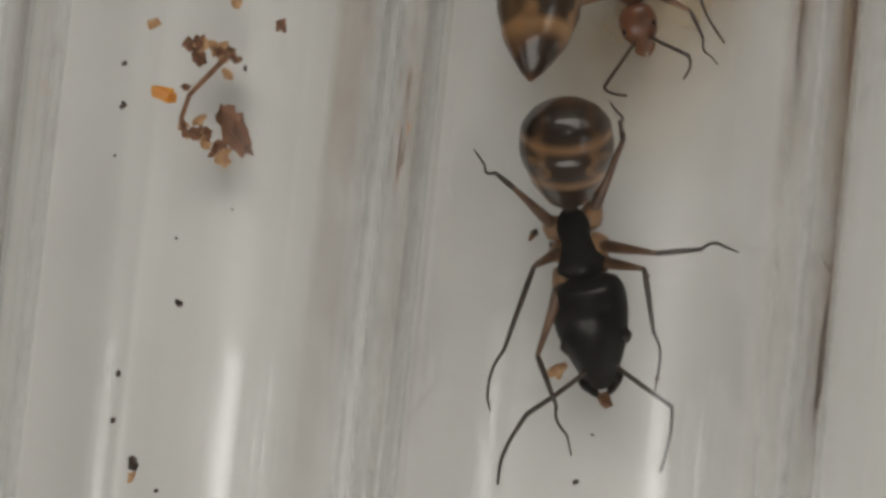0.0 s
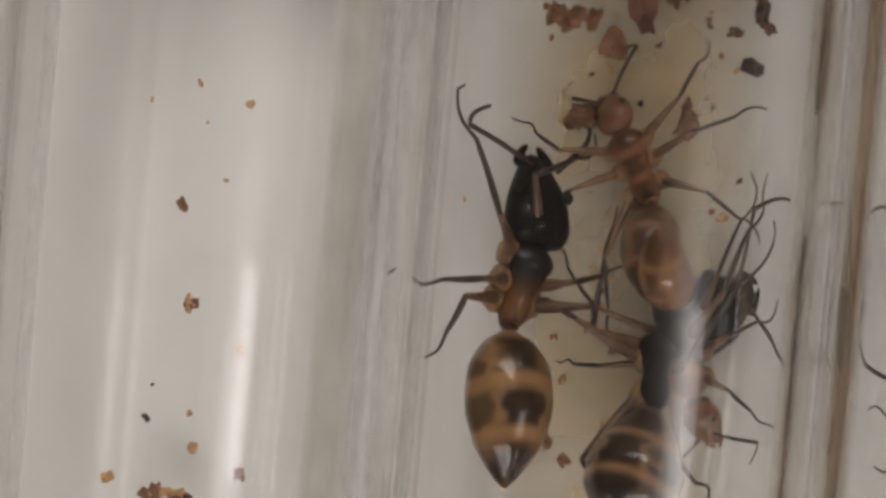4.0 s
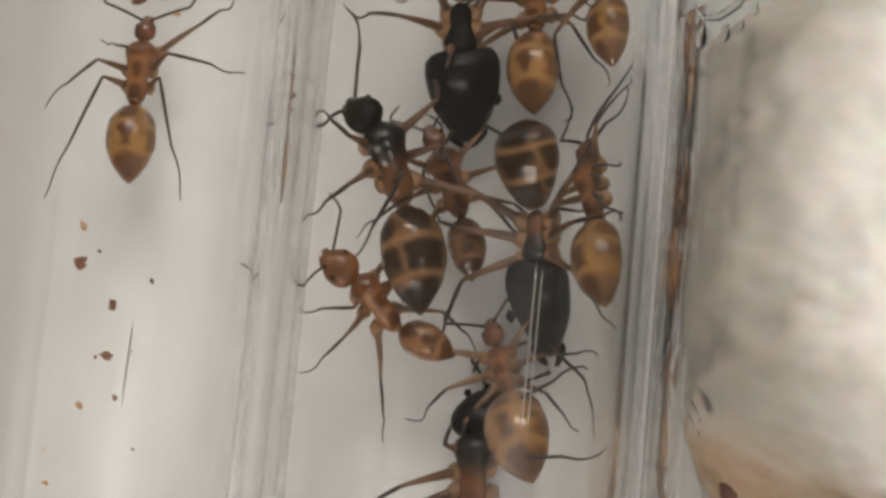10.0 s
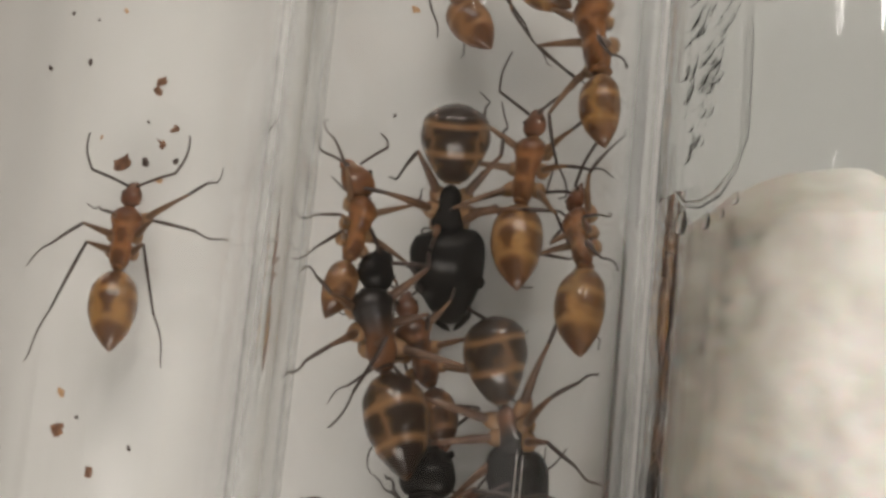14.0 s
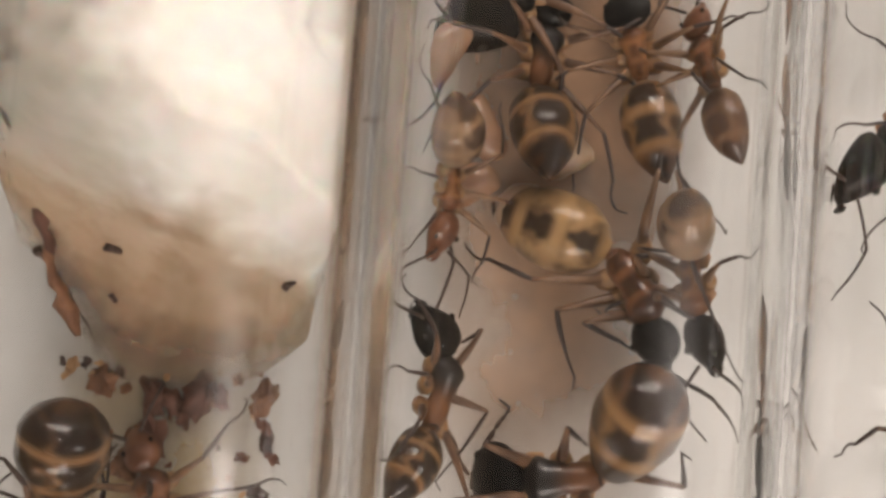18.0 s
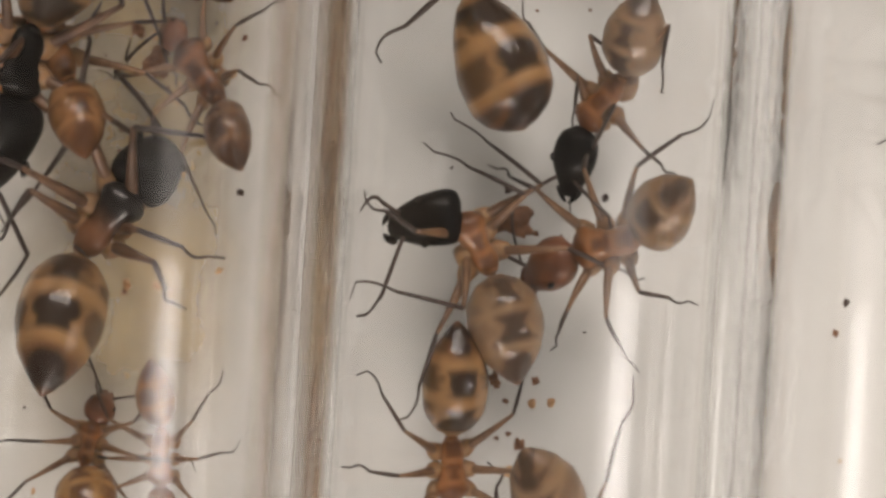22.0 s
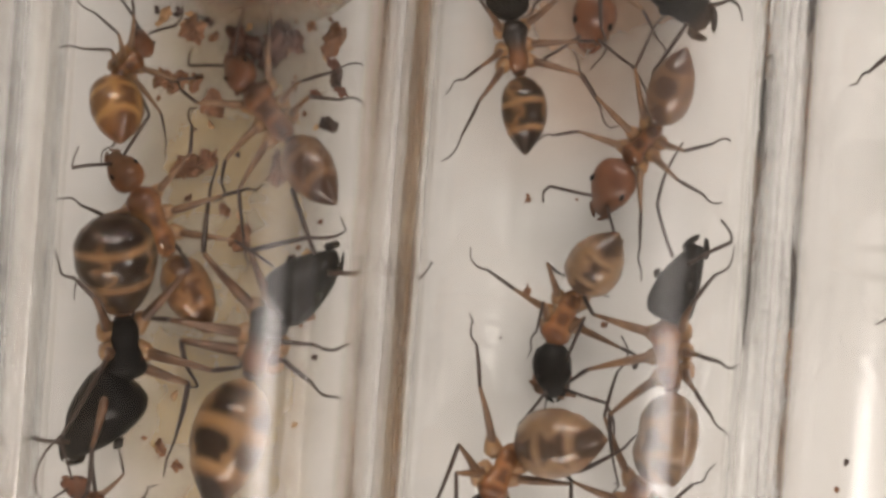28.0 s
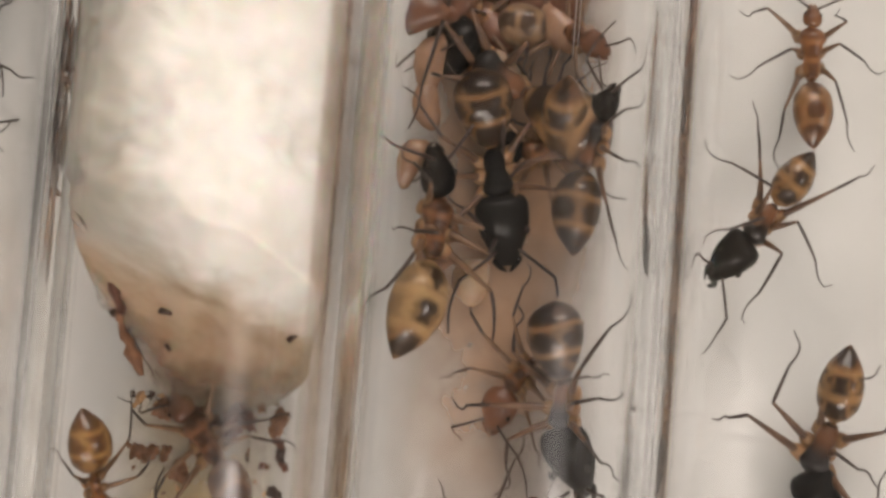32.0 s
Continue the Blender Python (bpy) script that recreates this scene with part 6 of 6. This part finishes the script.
ant("tawnyb", "C", 3.61, 2.68, 4.37, 30, [
    (20, 23.43, -19.16, 88.9, 8.2, -3.9, 40.6, 12.8), (21, 23.11, -18.59, 105.5, 58.3, -1.3, 18.7, 13.9), (22, 21.49, -21.2, 123.7, 69.4, -19.6, 9, 9.1), (23, 20.66, -22.65, 167.8, 52.6, -52.9, 5.6, 8.5), (24, 20.15, -23.21, 174.6, 66, -32.1, 19.3, -4), (24.5, 20.55, -22.96, 173, 68.7, -12.9, 18, 10.9), (26.5, 20.87, -24.66, 212.2, 37.3, -31, 7.7, 13.7), (27, 20.16, -24.46, 238.5, 64.6, -60, 33.3, -4), (28, 20.5, -24.21, 244.5, 50.1, -52.2, 34, 42)],
    feet=(None, (-0.43, 1.06, 0.83, 2.04), None, (0.01, -1.13, 1.64, -0.84), (0.20, -0.90, 1.44, -0.00), None), at=23, gait=8)
ant("minor2", "C", 3.15, 3.00, 3.74, 31, [
    (20, 28.47, -18.54, -140.7, -1, 6, 15, 12.9), (21, 27.69, -18.86, -161, 37.2, 12.9, 3.4, 22), (22, 27.95, -20.9, -166.4, 18.1, 26.3, -0.7, 24), (23, 28.17, -20.41, -161.9, 13.5, 35.6, -6.8, 20.1), (24, 27.79, -21.03, -159.8, 2.9, 34, -1.9, 19.3), (24.5, 26.87, -21.04, -149, 2.7, 31.1, 11.1, 18.3), (26.5, 28.07, -25.23, -112.4, 10.7, -16.2, 33.4, 10.1)])
ant("tawnyb", "C", 3.84, 3.09, 4.03, 32, [
    (0, 24, -72, -66.5, 8.8, -8.7, 36.8, 36), (20.5, 24, -58, -66.5, 8.8, -8.7, 36.8, 36), (22, 27.52, -33.24, -72.2, 7.7, -2.9, 18.3, 42), (23, 29.2, -31.95, -30.5, -67, 4.8, 42, -4), (24, 27.64, -29.02, 10.9, -11.4, 22.3, 41.1, -4), (24.5, 27.61, -25.91, 68.8, -34.1, 0.9, 32.4, 19), (26.5, 29.76, -18.57, 106.8, -51.5, -9.9, 34, 28.3), (27, 30.07, -18.01, 101.6, -30.7, 4.5, 7.8, -4), (28, 29.58, -18.29, 101.5, -26.5, -1.4, 5.8, 3.5), (29, 29.32, -16.31, 100, -27.9, 2.6, 9.4, 4.1), (30, 28.7, -14.13, 108.1, -29.2, -1.9, 26.8, 16.5), (31, 28.58, -14.11, 92.6, -6.1, 2.3, 38.1, 12.6)],
    gait=10)
ant("striped", "C", 1.69, 2.54, 4.57, 33, [
    (21, 21.4, -24.87, -77.6, 1.1, -2.1, 13.9, 21.7), (22, 21.05, -30.11, -85.9, 0, -0.6, 14, 7.9), (23, 22.32, -34.19, -83, -1, 3.1, 14.1, 17.9), (24, 22.39, -38.04, -82.9, -1.2, 4.6, 13.8, 24.2)])
ant("stripedb", "D", 3.49, 2.47, 3.44, 34, [
    (18, 36.44, 7.36, -133.2, 2.9, 1.9, 7.4, 13.1), (19, 37.01, 7.36, -131.5, -0.4, 2.5, 14.2, 13), (30, 36.26, 6.95, -131, -6.1, 0.8, 14.8, 13), (31, 36.36, 7.02, -133.4, -0.9, 15.4, 16.5, 8.6), (32, 36.61, 6.91, -124.4, -9.9, 3.9, 16.1, 11.8)],
    feet=((0.32, 0.63, 1.69, 1.10), (-0.45, 0.49, -0.05, 2.10), (-1.46, 0.59, -2.54, 1.11), (0.02, -0.17, 1.12, -0.90), (-0.59, -0.46, -0.32, -2.06), None), at=32)
ant("stripedb", "D", 3.98, 2.88, 4.13, 35, [
    (29, 41.15, -4.26, -85.7, -2.2, -2.2, 33.3, 40.6), (30, 41.22, -4.12, -100, 56.9, -1.1, 15.7, 19.3), (31, 41.58, -4.23, -109.2, 67.3, 10, 21.5, 16.5), (32, 41.41, -4.57, -111.8, 45.6, 12.1, 18.8, 10.7)],
    feet=(None, (-0.06, 0.29, 0.12, 1.06), None, (0.03, -1.41, 0.41, -2.30), (-0.36, -1.12, -1.55, -1.23), (-1.15, -0.41, -1.66, 0.28)), at=32)
ant("major", "D", 4.31, 2.82, 3.80, 36, [
    (29, 41.88, -12.83, -79.8, -6.4, 20.1, 5.2, 10.8), (30, 41.66, -12.28, -75.5, 0.7, 6.1, 10.2, 24.5), (31, 41.6, -12.52, -73.4, -2.4, 6, 13.1, 22.9)],
    feet=(None, (-0.58, 0.29, -0.40, 0.97), None, (0.63, -0.90, 1.54, -0.95), (-0.07, -1.18, 0.92, -1.56), (-1.35, -1.06, -1.62, -1.23)), at=30)
ant("orange", "D", 1.53, 2.90, 3.73, 37, [
    (31, 38.95, 16.23, 93.5, 0.5, -2.2, 13.9, 13.4), (32, 39.29, 16.27, 93.2, -6.2, -0.2, 10.5, 10.7)],
    feet=((0.76, 0.89, 0.70, 1.29), (0.00, 0.46, -0.51, 1.45), (-1.09, 0.56, -1.94, 0.64), (0.54, -0.60, 0.79, -0.52), (0.13, -0.47, -0.37, -1.30), (-0.60, -0.39, -1.75, -0.78)), at=32)
ant("minor2", "C", 2.31, 1.91, 3.40, 38, [
    (17.5, 18.85, 3.57, -102.3, 3.9, 0.1, 8.6, 14.9), (18, 18.24, 3.38, -95.2, 5.3, 44.1, 16.6, 25), (19, 18.19, 2.72, -47.4, -6.8, 0.1, 42, 29.6), (22.25, 19, 6.46, -93, 2, 1.6, 34.9, 21.2), (25.5, 19.8, 10.2, -138.7, 10.7, 3, 27.7, 12.9), (32, 21, 17.16, -182.2, 12.3, -2.8, 14.1, 13.4)])
ant("brown", "C", 2.11, 2.40, 3.36, 39, [
    (18, 30.1, 9.14, 117.3, -1.5, -0.2, 16.2, -4), (19, 30.1, 6.01, 119.1, -0.1, -5.3, 15.3, 6.9), (25.5, 28, 11.2, 52.7, -14.5, 7.9, 18.5, 4.3), (32, 26.63, 16.69, -10.3, -24.3, 18.3, 14.6, 9.1)])
ant("minor", "C", 2.38, 2.69, 4.60, 40, [
    (18, 22.21, 9.31, 83.3, -3, 8.1, 14.4, 32.7), (19, 21.76, 8.27, 90.7, 1.9, -3.1, 14.5, 36.8), (30, 28.65, 9.38, 89.7, -7.5, 17.3, 15.7, 19), (31, 29.02, 9.7, 80.7, 12.8, 21.5, 18, 16.9), (32, 29.24, 10.44, 72.8, -0.1, 18.1, 10.9, 3.5)])
ant("brown", "B", 1.59, 2.40, 2.80, 41, [
    (0, 10, -70, 86, 5.2, 7.2, 9.6, 12.4), (15, 8, -62, 86, 5.2, 7.2, 9.6, 12.4), (24.3, 6, -50, 86, 5.2, 7.2, 9.6, 12.4), (26.5, 3.55, -30.01, 87.1, -0.1, 3.9, 14.9, 13.4), (27, 3.48, -30.04, 88.5, 0, 0.2, 11.4, 13), (28, 2.58, -27.53, 112.1, 44.7, -11.9, 14.5, 11.4), (29, 2.26, -24, 136.9, 7, -16.9, 18.3, 10.8)])

motions()
